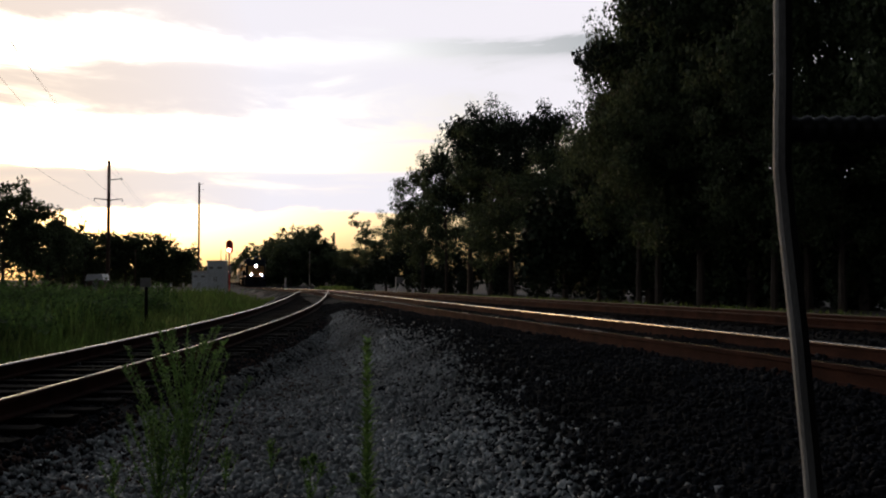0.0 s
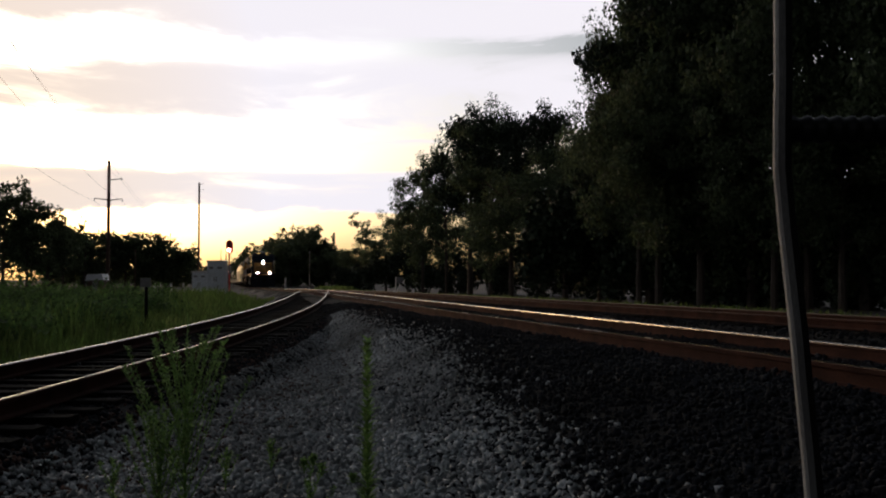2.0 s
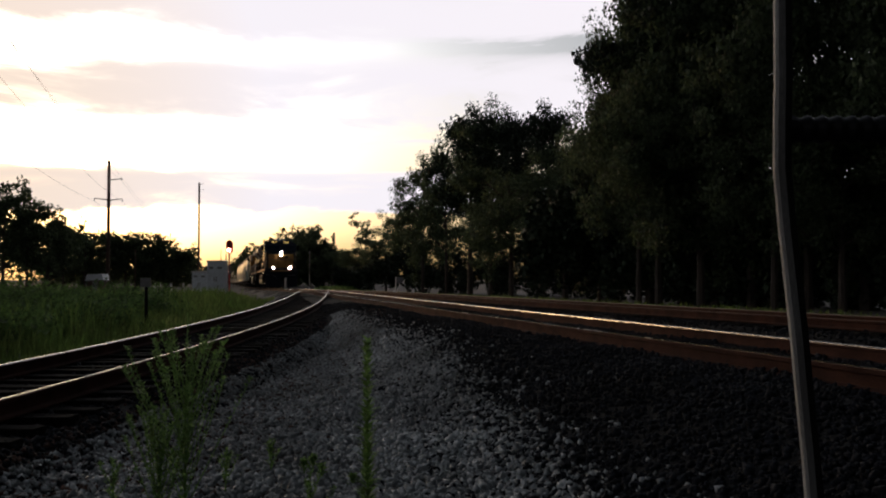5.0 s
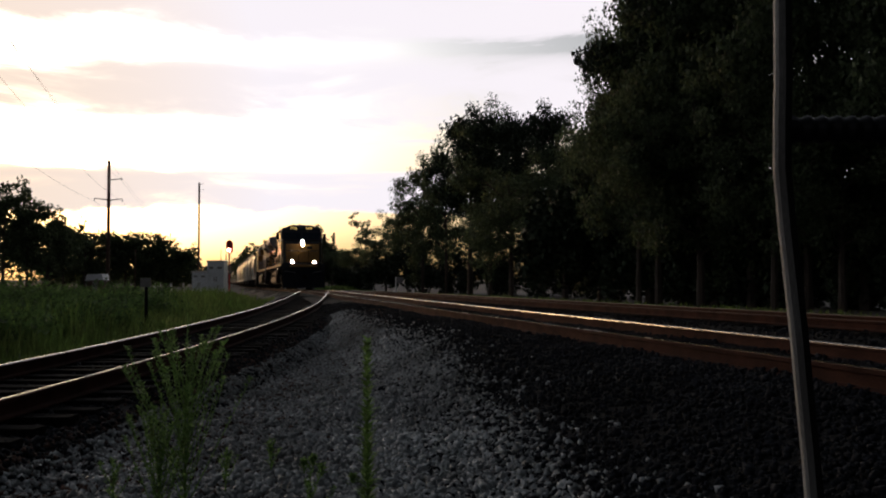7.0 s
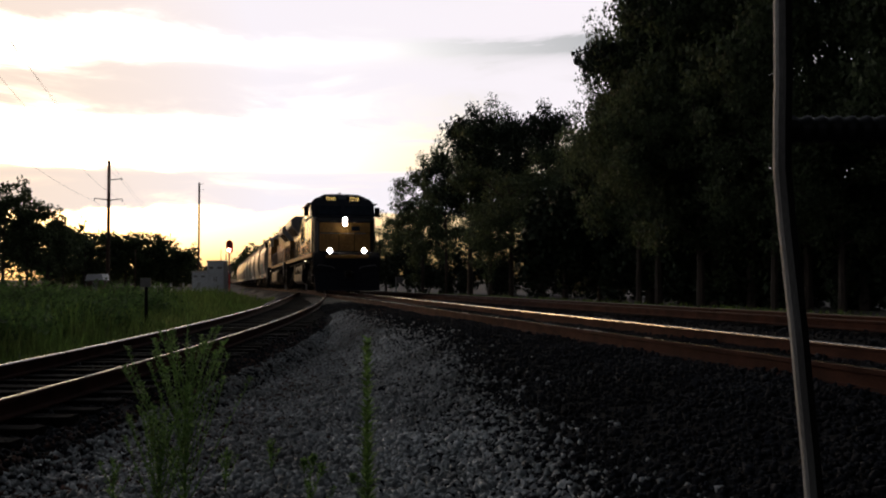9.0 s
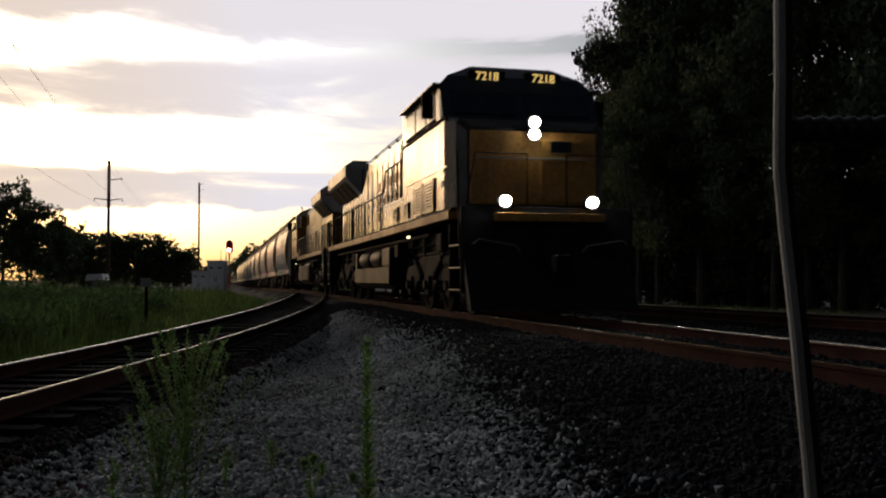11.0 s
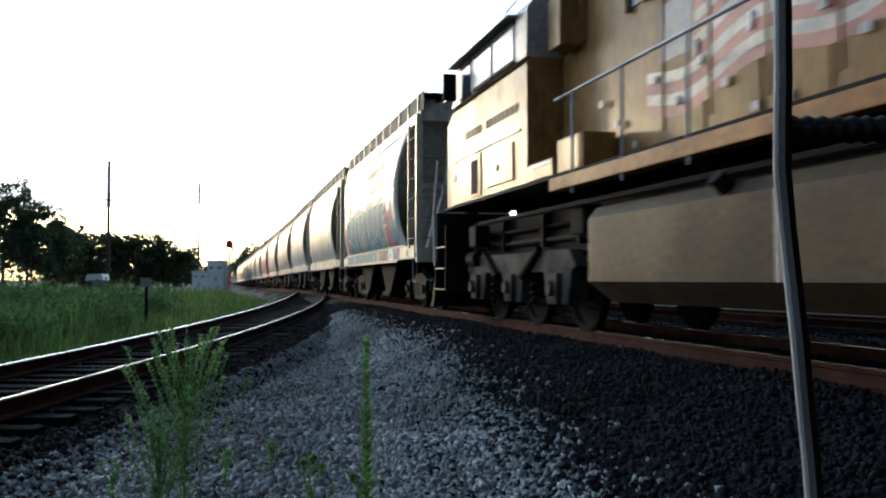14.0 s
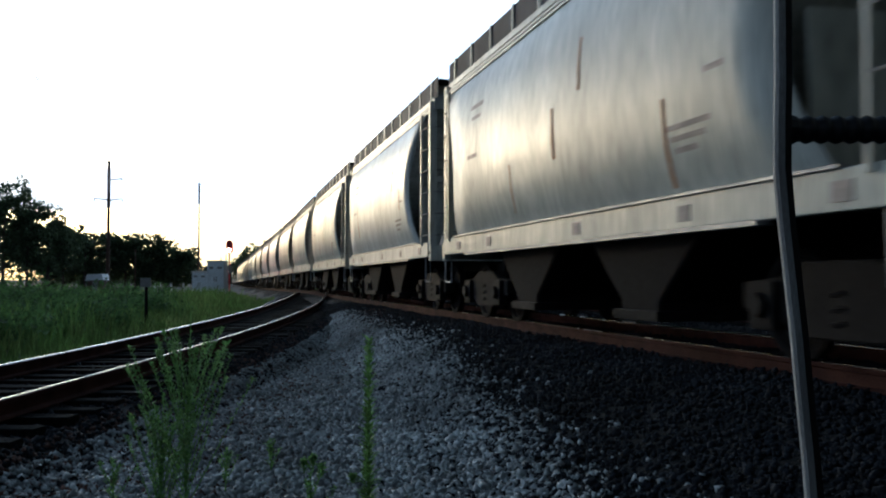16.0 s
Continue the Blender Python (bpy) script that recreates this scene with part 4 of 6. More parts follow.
# ---------------------------------------------------------------- lineside things
def cabinet(name, px0, px1, top, dist, depth, label, legs=False):
    x0, x1 = (px0 - 784) / 1650 * dist, (px1 - 784) / 1650 * dist
    x, z = (x0 + x1) / 2, ground_z((x0 + x1) / 2, dist)
    h, w = 0.64 + (495 - top) * dist / 1650 - z, (x1 - x0) / 2
    t = thing(name, pose(x, dist + depth / 2, z), label, "equipment cabinet")
    part("plinth", box(B(), -w - 0.06, w + 0.06, -depth / 2 - 0.06, depth / 2 + 0.06, -0.1, 0.16, 0.02), "steel", t)
    part("body", box(B(), -w, w, -depth / 2, depth / 2, 0.16, h - 0.1, 0.025), "cabinet", t)
    part("roof", box(B(), -w - 0.05, w + 0.05, -depth / 2 - 0.06, depth / 2 + 0.06, h - 0.1, h, 0.03), "white", t)
    for s in (-1, 1):
        door = part("door", box(B(), s * w * 0.5 - w * 0.46, s * w * 0.5 + w * 0.46, -depth / 2 - 0.03, -depth / 2 - 0.002, 0.26, h - 0.2, 0.01), "cabinet", t)
        part("handle", box(B(), s * w * 0.12 - 0.02, s * w * 0.12 + 0.02, -depth / 2 - 0.07, -depth / 2 - 0.03, h * 0.45, h * 0.58), "steel", door)
        part("vent", box(B(), s * w * 0.5 - w * 0.25, s * w * 0.5 + w * 0.25, -depth / 2 - 0.04, -depth / 2 - 0.03, h * 0.78, h * 0.84), "steel", door)


cabinet("signal_cabinet", 366.5, 396.5, 461, 62, 1.1, "tall pale grey steel signal cabinet beside the track")
cabinet("relay_box", 340, 366, 480, 66, 1.0, "low pale grey steel relay box beside the signal cabinet")


def signal():
    x, y, z = at_angle(406, 95)
    t = thing("railway_signal", pose(x, y, z), "colour light signal on a mast, lit red, beside the track", "railway signal")
    top = 0.64 + 70 * 95 / 1650 - z
    part("base", box(B(), -0.3, 0.3, -0.3, 0.3, -0.1, 0.25, 0.03), "steel", t)
    # head and mast are coloured red to carry the lamp's glow
    part("mast", rod(B(), (0, 0, 0.2), (0, 0, top - 0.4), 0.075, 0.065, 10), "signal_hood", t, "mast coloured red for the lamp's glow")
    out = [(0.36 * math.cos(a), 0.36 * math.sin(a)) for a in np.linspace(0, math.pi, 9)]
    ring = [(u, top - 0.36 + v) for u, v in out] + [(-0.36, top - 1.05)] + [(-0.36 * math.cos(a), top - 1.05 - 0.3 * math.sin(a)) for a in np.linspace(0.4, math.pi - 0.4, 5)] + [(0.36, top - 1.05)]
    part("backplate", prism(B(), ring, -0.02, 0.02), "signal_hood", t, "rounded backplate, coloured red for the lamp's glow")
    for i, zz in enumerate((top - 0.38, top - 0.7, top - 1.02)):
        hood = part("lamp_hood", rod(B(), (0, -0.02, zz), (0, -0.26, zz), 0.2, 0.2, 12), "signal_hood", t)
        part("lens", rod(B(), (0, -0.262, zz), (0, -0.275, zz), 0.17 if i == 2 else 0.12, 0.17 if i == 2 else 0.12, 12), "signal_red" if i == 2 else "black", hood, "lit red lens" if i == 2 else "")
    low = part("lower_lamp_post", rod(B(), (-0.2, -0.1, 0.2), (-0.2, -0.1, 0.64 + 30 * 95 / 1650 - z), 0.045, 0.045, 8), "steel", t)
    lz = 0.64 + 14 * 95 / 1650 - z
    case = part("lower_lamp", rod(B(), (-0.2, -0.14, lz), (-0.2, -0.3, lz), 0.17, 0.17, 12), "signal_hood", t, "small red lower lamp")
    part("lens", rod(B(), (-0.2, -0.302, lz), (-0.2, -0.315, lz), 0.13, 0.13, 12), "signal_red", case)
    part("relay_case", box(B(), -0.3, 0.1, -0.25, 0.2, top * 0.36, top * 0.52, 0.02), "steel", t)
    lad = B()
    for s in (-0.18, 0.18):
        rod(lad, (s, 0.35, 0.1), (s, 0.35, top - 0.9), 0.02, 0.02, 5)
    for zz in np.arange(0.4, top - 1, 0.32):
        rod(lad, (-0.18, 0.35, zz), (0.18, 0.35, zz), 0.012, 0.012, 5)
    part("ladder", lad, "steel", t)


signal()


def utility_pole():
    x, y, z = at_angle(191, 150)
    t = thing("power_pole", pose(x, y, z), "tall slender timber power pole with three crossarms", "utility pole")
    k = 150 / 1650

    def h(py):
        return 0.64 + (495 - py) * k - z

    part("shaft", rod(B(), (0, 0, -0.3), (0, 0, h(283)), 0.33, 0.23, 10), "pole", t)
    tips = []
    for s, py, ln in ((1, 317, 2.1), (-1, 352, 2.3), (1, 353, 2.2)):
        arm = part("crossarm", rod(B(), (0, 0, h(py) - 0.15), (s * ln, 0, h(py) + 0.12), 0.09, 0.06, 6), "pole", t)
        part("insulator", rod(B(), (s * ln, 0, h(py) + 0.1), (s * ln, 0, h(py) - 0.35), 0.07, 0.05, 6), "cable", arm)
        tips.append(Vector((x + s * ln, y, z + h(py) - 0.3)))
    tips.append(Vector((x, y, z + h(284))))
    for a in tips:
        off = a - Vector((x, y, 0))
        b = Vector((-26.5 + off.x * 1.2, 44, a.z + 0.4))
        pts = [a.lerp(b, f) - Vector((0, 0, 4 * 1.1 * f * (1 - f))) for f in np.linspace(0, 1, 18)]
        tagged(part("power_line", tube(B(), pts, 0.012, 4), "cable"), "thin sagging power line wire", "cable", "power lines")
        c = Vector((a.x - 40, 330, a.z - 1))
        pts = [a.lerp(c, f) - Vector((0, 0, 4 * 2.5 * f * (1 - f))) for f in np.linspace(0, 1, 14)]
        tagged(part("power_line", tube(B(), pts, 0.012, 4), "cable"), "thin sagging power line wire", "cable", "power lines")


utility_pole()


def radio_mast():
    x, y, z = at_angle(351.5, 150)
    h = 0.64 + (495 - 323) * 150 / 1650 - z
    t = thing("radio_mast", pose(x, y, z), "slim tall radio mast with a small antenna arm", "mast")
    part("tube", rod(B(), (0, 0, -0.2), (0, 0, h), 0.19, 0.15, 8), "pole", t)
    for f in (0.985, 0.93):
        part("antenna_arm", rod(B(), (0, 0, h * f), (0.75, 0, h * f + 0.08), 0.03, 0.03, 5), "steel", t)


radio_mast()


def post(name, px, top, dist, r, mat, label, cap=None):
    x, y, z = at_angle(px, dist)
    h = 0.64 + (495 - top) * dist / 1650 - z
    t = thing(name, pose(x, y, z), label, "post")
    part("post_shaft", rod(B(), (0, 0, -0.15), (0, 0, h), r, r * 0.9, 8), mat, t)
    if cap:
        part("panel", box(B(), -cap[0] / 2, cap[0] / 2, -r - 0.03, -r - 0.005, h - cap[1], h, 0.008), cap[2], t, cap[3])
    else:
        part("post_cap", rod(B(), (0, 0, h), (0, 0, h + r), r * 1.3, r * 0.6, 8), mat, t)


post("marker_post", 259.5, 492, 25, 0.05, "black", "dark timber post with a small grey plate in the grass", (0.28, 0.24, "steel", "small grey plate"))
post("white_pole", 548, 446, 76, 0.035, "steel", "slim grey pole beyond the turnout")
post("white_post", 505.5, 494, 82, 0.09, "white", "short white marker post beside the track")
for px in (275, 303.5, 325):
    post("fence_post", px, 503, 60, 0.06, "white", "short white fence post in the meadow")
for px, top, d in ((239.5, 442, 150), (301, 414, 210), (343, 448, 230), (391, 442, 230), (400, 450, 160)):
    post("distant_pole", px, top, d, 0.1, "pole", "distant dark utility pole")


def switch_stand():
    x, y, z = at_angle(701, 58)
    t = thing("switch_stand", pose(x, y, z), "pale switch stand with a target plate beside the track", "switch stand")
    part("base", box(B(), -0.3, 0.3, -0.15, 0.15, -0.05, 0.22, 0.02), "steel", t)
    part("spindle", rod(B(), (0, 0, 0.2), (0, 0, 1.15), 0.045, 0.04, 8), "white", t)
    part("target", box(B(), -0.02, 0.42, -0.02, 0.01, 0.78, 1.12, 0.02), "steel", t, "grey target plate")
    part("lever", rod(B(), (0.05, 0, 0.3), (-0.6, -0.1, 0.12), 0.025, 0.02, 6), "white", t)


switch_stand()


def shed():
    x, y, z = at_angle(173, 105)
    t = thing("small_shed", pose(x, y, z), "small far shed with a pale metal roof", "shed")
    part("wall", box(B(), -0.85, 0.85, -0.7, 0.7, -0.1, 1.35, 0.02), "pole", t)
    part("roof", prism(B(), [(-1.0, 1.3), (-0.85, 2.0), (0.85, 2.05), (1.0, 1.35)], -0.95, 0.95), "cabinet", t, "pale metal roof")
    part("door", box(B(), -0.3, 0.3, -0.74, -0.702, 0.0, 1.2, 0.01), "steel", t)


shed()


# ---------------------------------------------------------------- rolling stock: shared pieces
def wheel_mesh(r, name="wheel"):
    bm = B()
    ring = []
    for u, k in ((-0.065, 0.93), (-0.065, 1.0), (0.03, 0.99), (0.035, 1.05), (0.065, 1.05), (0.065, 0.9), (0.02, 0.84), (0.02, 0.3), (0.06, 0.25)):
        ring.append([(r * k * math.cos(a), u, r * k * math.sin(a)) for a in np.linspace(0, 2 * math.pi, 24, endpoint=False)])
    return loft(bm, ring, smooth=False)


class Kit:
    """Builds a piece once under a name and repeats its mesh afterwards."""

    def __init__(self):
        self.d = {}

    def put(self, key, name, make, mat, parent, m, label=""):
        if key not in self.d:
            self.d[key] = part(name, make(), mat, parent, label)
            self.d[key].matrix_basis = m
            return self.d[key]
        o = shared(name, self.d[key], m, parent)
        return tagged(o, label) if label else o


KIT = Kit()


def truck(t, x, axles, r, side_y, style, paint="truck"):
    """A bogie: side frames, wheels, journal boxes, springs."""
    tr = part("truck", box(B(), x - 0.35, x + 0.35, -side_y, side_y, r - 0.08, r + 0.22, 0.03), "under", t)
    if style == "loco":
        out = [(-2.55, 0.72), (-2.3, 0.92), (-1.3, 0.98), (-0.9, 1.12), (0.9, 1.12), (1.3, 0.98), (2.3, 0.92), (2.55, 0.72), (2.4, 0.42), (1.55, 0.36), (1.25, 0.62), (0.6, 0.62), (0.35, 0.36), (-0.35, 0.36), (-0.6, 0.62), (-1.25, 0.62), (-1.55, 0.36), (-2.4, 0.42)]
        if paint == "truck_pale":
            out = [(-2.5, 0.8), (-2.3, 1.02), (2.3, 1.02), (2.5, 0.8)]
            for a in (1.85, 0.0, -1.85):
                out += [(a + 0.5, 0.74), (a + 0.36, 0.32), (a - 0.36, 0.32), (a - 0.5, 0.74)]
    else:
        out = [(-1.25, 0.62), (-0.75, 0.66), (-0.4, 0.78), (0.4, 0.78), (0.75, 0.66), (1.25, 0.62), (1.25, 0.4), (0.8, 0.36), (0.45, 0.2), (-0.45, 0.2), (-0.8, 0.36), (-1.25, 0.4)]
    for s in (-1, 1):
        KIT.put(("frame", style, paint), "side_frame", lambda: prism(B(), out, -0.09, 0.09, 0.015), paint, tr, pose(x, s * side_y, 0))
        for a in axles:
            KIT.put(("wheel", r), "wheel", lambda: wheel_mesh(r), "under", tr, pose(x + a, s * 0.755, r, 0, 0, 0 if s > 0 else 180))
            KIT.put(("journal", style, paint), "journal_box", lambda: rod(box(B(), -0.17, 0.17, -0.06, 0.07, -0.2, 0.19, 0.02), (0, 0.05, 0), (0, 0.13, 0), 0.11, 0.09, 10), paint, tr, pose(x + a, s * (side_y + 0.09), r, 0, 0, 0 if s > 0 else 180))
        gaps = [(a + b) / 2 for a, b in zip(axles, axles[1:])]
        for g in gaps:
            KIT.put(("spring", style), "spring", lambda: tube(B(), [(0.09 * math.cos(k * 1.05), 0.09 * math.sin(k * 1.05), 0.018 * k) for k in range(19)], 0.02, 5), "under", tr, pose(x + g, s * (side_y + 0.02), r - 0.2))
        if style == "loco":
            for g in (-0.95, 0.95):
                KIT.put("damper", "damper", lambda: rod(B(), (-0.35, 0, -0.12), (0.35, 0, 0.25), 0.06, 0.05, 8), "truck", tr, pose(x + g, s * (side_y + 0.13), 0.8, 0, 0, 0 if g > 0 else 180))
            KIT.put("brakecyl", "brake_cylinder", lambda: rod(B(), (-0.2, 0, 0), (0.25, 0, 0), 0.12, 0.12, 10), "under", tr, pose(x + 1.9, s * (side_y + 0.1), 0.98))
    for a in axles:
        KIT.put(("axle", r), "axle", lambda: rod(B(), (0, -0.75, 0), (0, 0.75, 0), 0.08, 0.08, 8), "under", tr, pose(x + a, 0, r))
    return tr


def coupler(t, x, s):
    c = part("coupler", box(box(B(), -0.1, 0.55, -0.08, 0.08, -0.08, 0.08, 0.02), 0.5, 0.72, -0.14, 0.14, -0.16, 0.16, 0.04), "under", t)
    c.matrix_basis = pose(x, 0, 0.88, 0, 0, 0 if s > 0 else 180)
    hose = part("air_hose", tube(B(), [(0, 0.25, 0.0), (0.18, 0.27, -0.22), (0.36, 0.22, -0.38), (0.5, 0.18, -0.3)], 0.03, 6), "black", t)
    hose.matrix_basis = pose(x, 0, 0.95, 0, 0, 0 if s > 0 else 180)


# ---------------------------------------------------------------- locomotives
def tilt_slab(x0, z0, x1, z1, y0, y1, th=0.03):
    """A thin pane along a slanted front from (x0, z0) up to (x1, z1)."""
    n = Vector((z1 - z0, 0, -(x1 - x0))).normalized() * th
    return loft(B(), [[(x0, y0, z0), (x0, y1, z0), (x1, y1, z1), (x1, y0, z1)], [(x0 + n.x, y0, z0 + n.z), (x0 + n.x, y1, z0 + n.z), (x1 + n.x, y1, z1 + n.z), (x1 + n.x, y0, z1 + n.z)]])


def grille(parent, x0, w, z0, z1, s, y, paint, pitch):
    """A framed ventilation grille with separate slats."""
    g = part("grille", box(B(), x0, x0 + w, s * y, s * (y + 0.012), z0, z1), "black", parent)
    for z in np.arange(z0 + 0.02, z1 - 0.02, pitch):
        KIT.put(("louvre", paint, w), "louvre", lambda: box(B(), 0, w, -0.013, 0.013, 0, 0.03), paint, g, pose(x0, s * (y + 0.026), float(z), 0, 0, 0))
    for xf in (x0 - 0.04, x0 + w):
        part("grille_frame", box(B(), xf, xf + 0.04, s * y, s * (y + 0.045), z0 - 0.04, z1 + 0.04), paint, g)
    for zf in (z0 - 0.04, z1):
        part("grille_frame", box(B(), x0, x0 + w, s * y, s * (y + 0.045), zf, zf + 0.04), paint, g)


def locomotive(label, c):
    t = thing("diesel_locomotive", Matrix(), label, "locomotive", "locomotives of the train")
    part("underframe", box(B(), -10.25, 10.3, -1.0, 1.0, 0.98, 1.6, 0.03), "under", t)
    for s in (-1, 1):
        part("side_sill", box(B(), -9.9, c["sill_end"], s * 1.35, s * 1.53, 1.69, 1.845, 0.012), c["sill"], t, "orange-yellow side sill")
        part("sill_pipe", rod(B(), (-7.5, s * 1.42, 1.5), (7.5, s * 1.42, 1.5), 0.035, 0.035, 6), "under", t)
        for zz, yy, rr in ((1.36, 1.06, 0.028), (1.18, 1.05, 0.04)):
            part("air_pipe", tube(B(), [(-9.2, s * yy, zz), (-3.4, s * yy, zz - 0.02), (-3.2, s * yy, zz + 0.12), (3.2, s * yy, zz + 0.12), (3.4, s * yy, zz), (9.2, s * yy, zz)], rr, 6), "truck", t)
        for x in (-8.9, -7.4, -5.7, -4.3, 4.2, 5.5, 7.3, 8.8):
            part("pipe_bracket", box(B(), x - 0.05, x + 0.05, s * 1.002, s * 1.12, 1.08, 1.62, 0.01), "truck", t)
        for x in (-4.0, 3.6, 8.1):
            part("valve_box", box(B(), x - 0.2, x + 0.2, s * 1.13, s * 1.38, 1.16, 1.5, 0.03), "truck", t)
    part("deck", box(B(), -10.3, 9.6, -1.5, 1.5, 1.845, 1.885), "black", t)
    # nose and lower cab
    nx = c["nx"]
    # the nose narrows forward of the cab, with chamfered corners and a rounded top edge
    rings = []
    for x, w, top in ((5.05, 1.48, 3.56), (8.98, 1.48, 3.56), (9.38 + nx, 1.36, 3.47), (9.56 + nx, 1.2, 3.3)):
        rings.append([(x, -w, 1.9), (x, w, 1.9), (x, w, top - 0.08), (x, w - 0.08, top), (x, -w + 0.08, top), (x, -w, top - 0.08)])
    cab = part("cab", loft(B(), rings), c["body"], t)
    part("nose_front", box(B(), 9.562 + nx, 9.60 + nx, -1.16, 1.16, 1.95, 3.24, 0.015), c["nose"], cab, c["nose_label"])
    part("nose_door", box(B(), 9.602 + nx, 9.63 + nx, 0.12, 0.86, 2.0, 3.1, 0.012), c["nose"], cab)
    part("nose_door_window", box(B(), 9.632 + nx, 9.645 + nx, 0.3, 0.68, 2.88, 3.08, 0.004), "glass", cab)
    part("grab_rail", tube(B(), [(9.64 + nx, 0.95, 2.75), (9.72 + nx, 0.95, 2.75), (9.72 + nx, -1.1, 2.75), (9.64 + nx, -1.1, 2.75)], 0.018, 6), "steel", cab)
    rings = []
    for x0, x1, w, z in ((5.05, 8.98, 1.49, 3.56), (5.0, 8.62, 1.49, 4.2), (5.0, 8.5, 1.3, 4.42), (5.1, 8.25, 0.80, 4.66), (5.2, 8.1, 0.4, 4.7)):
        rings.append([(x1, -w, z), (x1, w, z), (x0, w, z), (x0, -w, z)])
    up = part("cab_roof", loft(B(), rings), c["top"], cab, c["top_label"])
    for s in (-1, 1):
        part("visor", box(B(), 5.4, 8.75, s * 1.44, s * 1.64, 4.18, 4.21), c["top"], up)
        part("windshield", tilt_slab(8.943, 3.63, 8.69, 4.08, 0.1 * s, 1.3 * s) if s > 0 else tilt_slab(8.943, 3.63, 8.69, 4.08, -1.3, -0.1), "glass", up)
        for x0, x1 in ((5.55, 6.45), (6.62, 7.5), (7.75, 8.3)):
            win = part("side_window", box(B(), x0, x1, s * 1.492, s * 1.508, 3.62, 4.1, 0.004), "glass", cab)
            for zf in (4.1, 3.57):
                part("window_frame", box(B(), x0 - 0.05, x1 + 0.05, s * 1.491, s * 1.52, zf, zf + 0.05), "black", win)
        part("mirror", box(B(), 8.4, 8.5, s * 1.56, s * 1.78, 3.6, 4.05, 0.02), "black", cab)
        part("number_board", box(B(), 8.2, 8.52, s * 0.2 if s > 0 else -0.9, s * 0.9 if s > 0 else -0.2, 4.26, 4.54, 0.01), "black", up)
        part("rain_gutter", box(B(), 5.3, 9.2, s * 1.482, s * 1.50, 2.62, 2.65), c["dark"], cab)
        if c["reservoirs"]:
            for x0 in (6.42, 7.42):
                grille(cab, x0, 0.78, 1.96, 2.5, s, 1.482, c["body"], 0.06)
            grille(cab, 5.32, 0.4, 2.0, 2.24, s, 1.482, c["body"], 0.07)
        else:
            hatch = part("battery_box_door", box(B(), 5.6, 6.9, s * 1.482, s * 1.505, 2.0, 2.52, 0.006), c["body"], cab)
            part("latch", box(B(), 6.25, 6.35, s * 1.506, s * 1.525, 2.2, 2.28), "steel", hatch)
            door = part("side_door", box(B(), 7.2, 7.95, s * 1.482, s * 1.50, 1.93, 2.6, 0.006), c["body"], cab)
            part("side_door_window", box(B(), 7.35, 7.72, s * 1.502, s * 1.508, 1.98, 2.5), "black", door)
        for z in (2.3, 2.55):
            part("marker_plate", box(B(), 8.75, 8.95, s * 1.482, s * 1.492, z, z + 0.12), "white" if z < 2.4 else c["dark"], cab)
    if c["digits"]:
        for s in (-1, 1):
            cu = bpy.data.curves.new("digits", "FONT")
            cu.body, cu.size, cu.align_x, cu.align_y, cu.extrude = c["digits"], 0.23, "CENTER", "CENTER", 0.004
            tmp = new("digits", cu)
            me = bpy.data.meshes.new_from_object(tmp.evaluated_get(bpy.context.evaluated_depsgraph_get()))
            bpy.data.objects.remove(tmp)
            me.materials.clear()
            me.materials.append(M["board"])
            o = new("lit_digits", me)
            o.parent = up
            o.matrix_basis = Matrix.Translation((8.535, s * 0.55, 4.42)) @ Euler((radians(90), 0, radians(90))).to_matrix().to_4x4()
    # lamps
    for z in (3.19, 3.40):
        h = part("headlight", rod(B(), (9.5 + nx, 0, z), (9.64 + nx, 0, z), 0.13, 0.13, 16), "black", cab)
        part("lens", rod(B(), (9.642 + nx, 0, z), (9.66 + nx, 0, z), 0.09, 0.09, 16), "lamp" if c["lit"] else "glass", h)
    for s in (-1, 1):
        h = part("ditch_light", rod(box(B(), 10.2, 10.36, s * 0.765 - 0.05, s * 0.765 + 0.05, 1.7, 1.9), (10.24, s * 0.765, 1.94), (10.4, s * 0.765, 1.94), 0.12, 0.13, 16), "black", t)
        part("lens", rod(B(), (10.402, s * 0.765, 1.94), (10.42, s * 0.765, 1.94), 0.09, 0.09, 16), "lamp" if c["lit"] else "glass", h)
    part("horn", rod(box(B(), 6.6, 6.7, -0.05, 0.05, 4.6, 4.72), (6.4, 0, 4.76), (6.95, 0, 4.76), 0.03, 0.08, 8), "steel", t)
    part("roof_antenna", rod(box(B(), 7.4, 7.8, -0.15, 0.15, 4.61, 4.68, 0.02), (7.6, 0, 4.66), (7.6, 0, 4.8), 0.05, 0.04, 8), "white", t)
    # raised walkway box behind the cab
    x0, top = (2.4, 2.46) if c["reservoirs"] else (4.1, 2.12)
    aux = part("auxiliary_box", box(B(), x0, 5.04, -1.48, 1.48, 1.89, top, 0.02), c["door"], t)
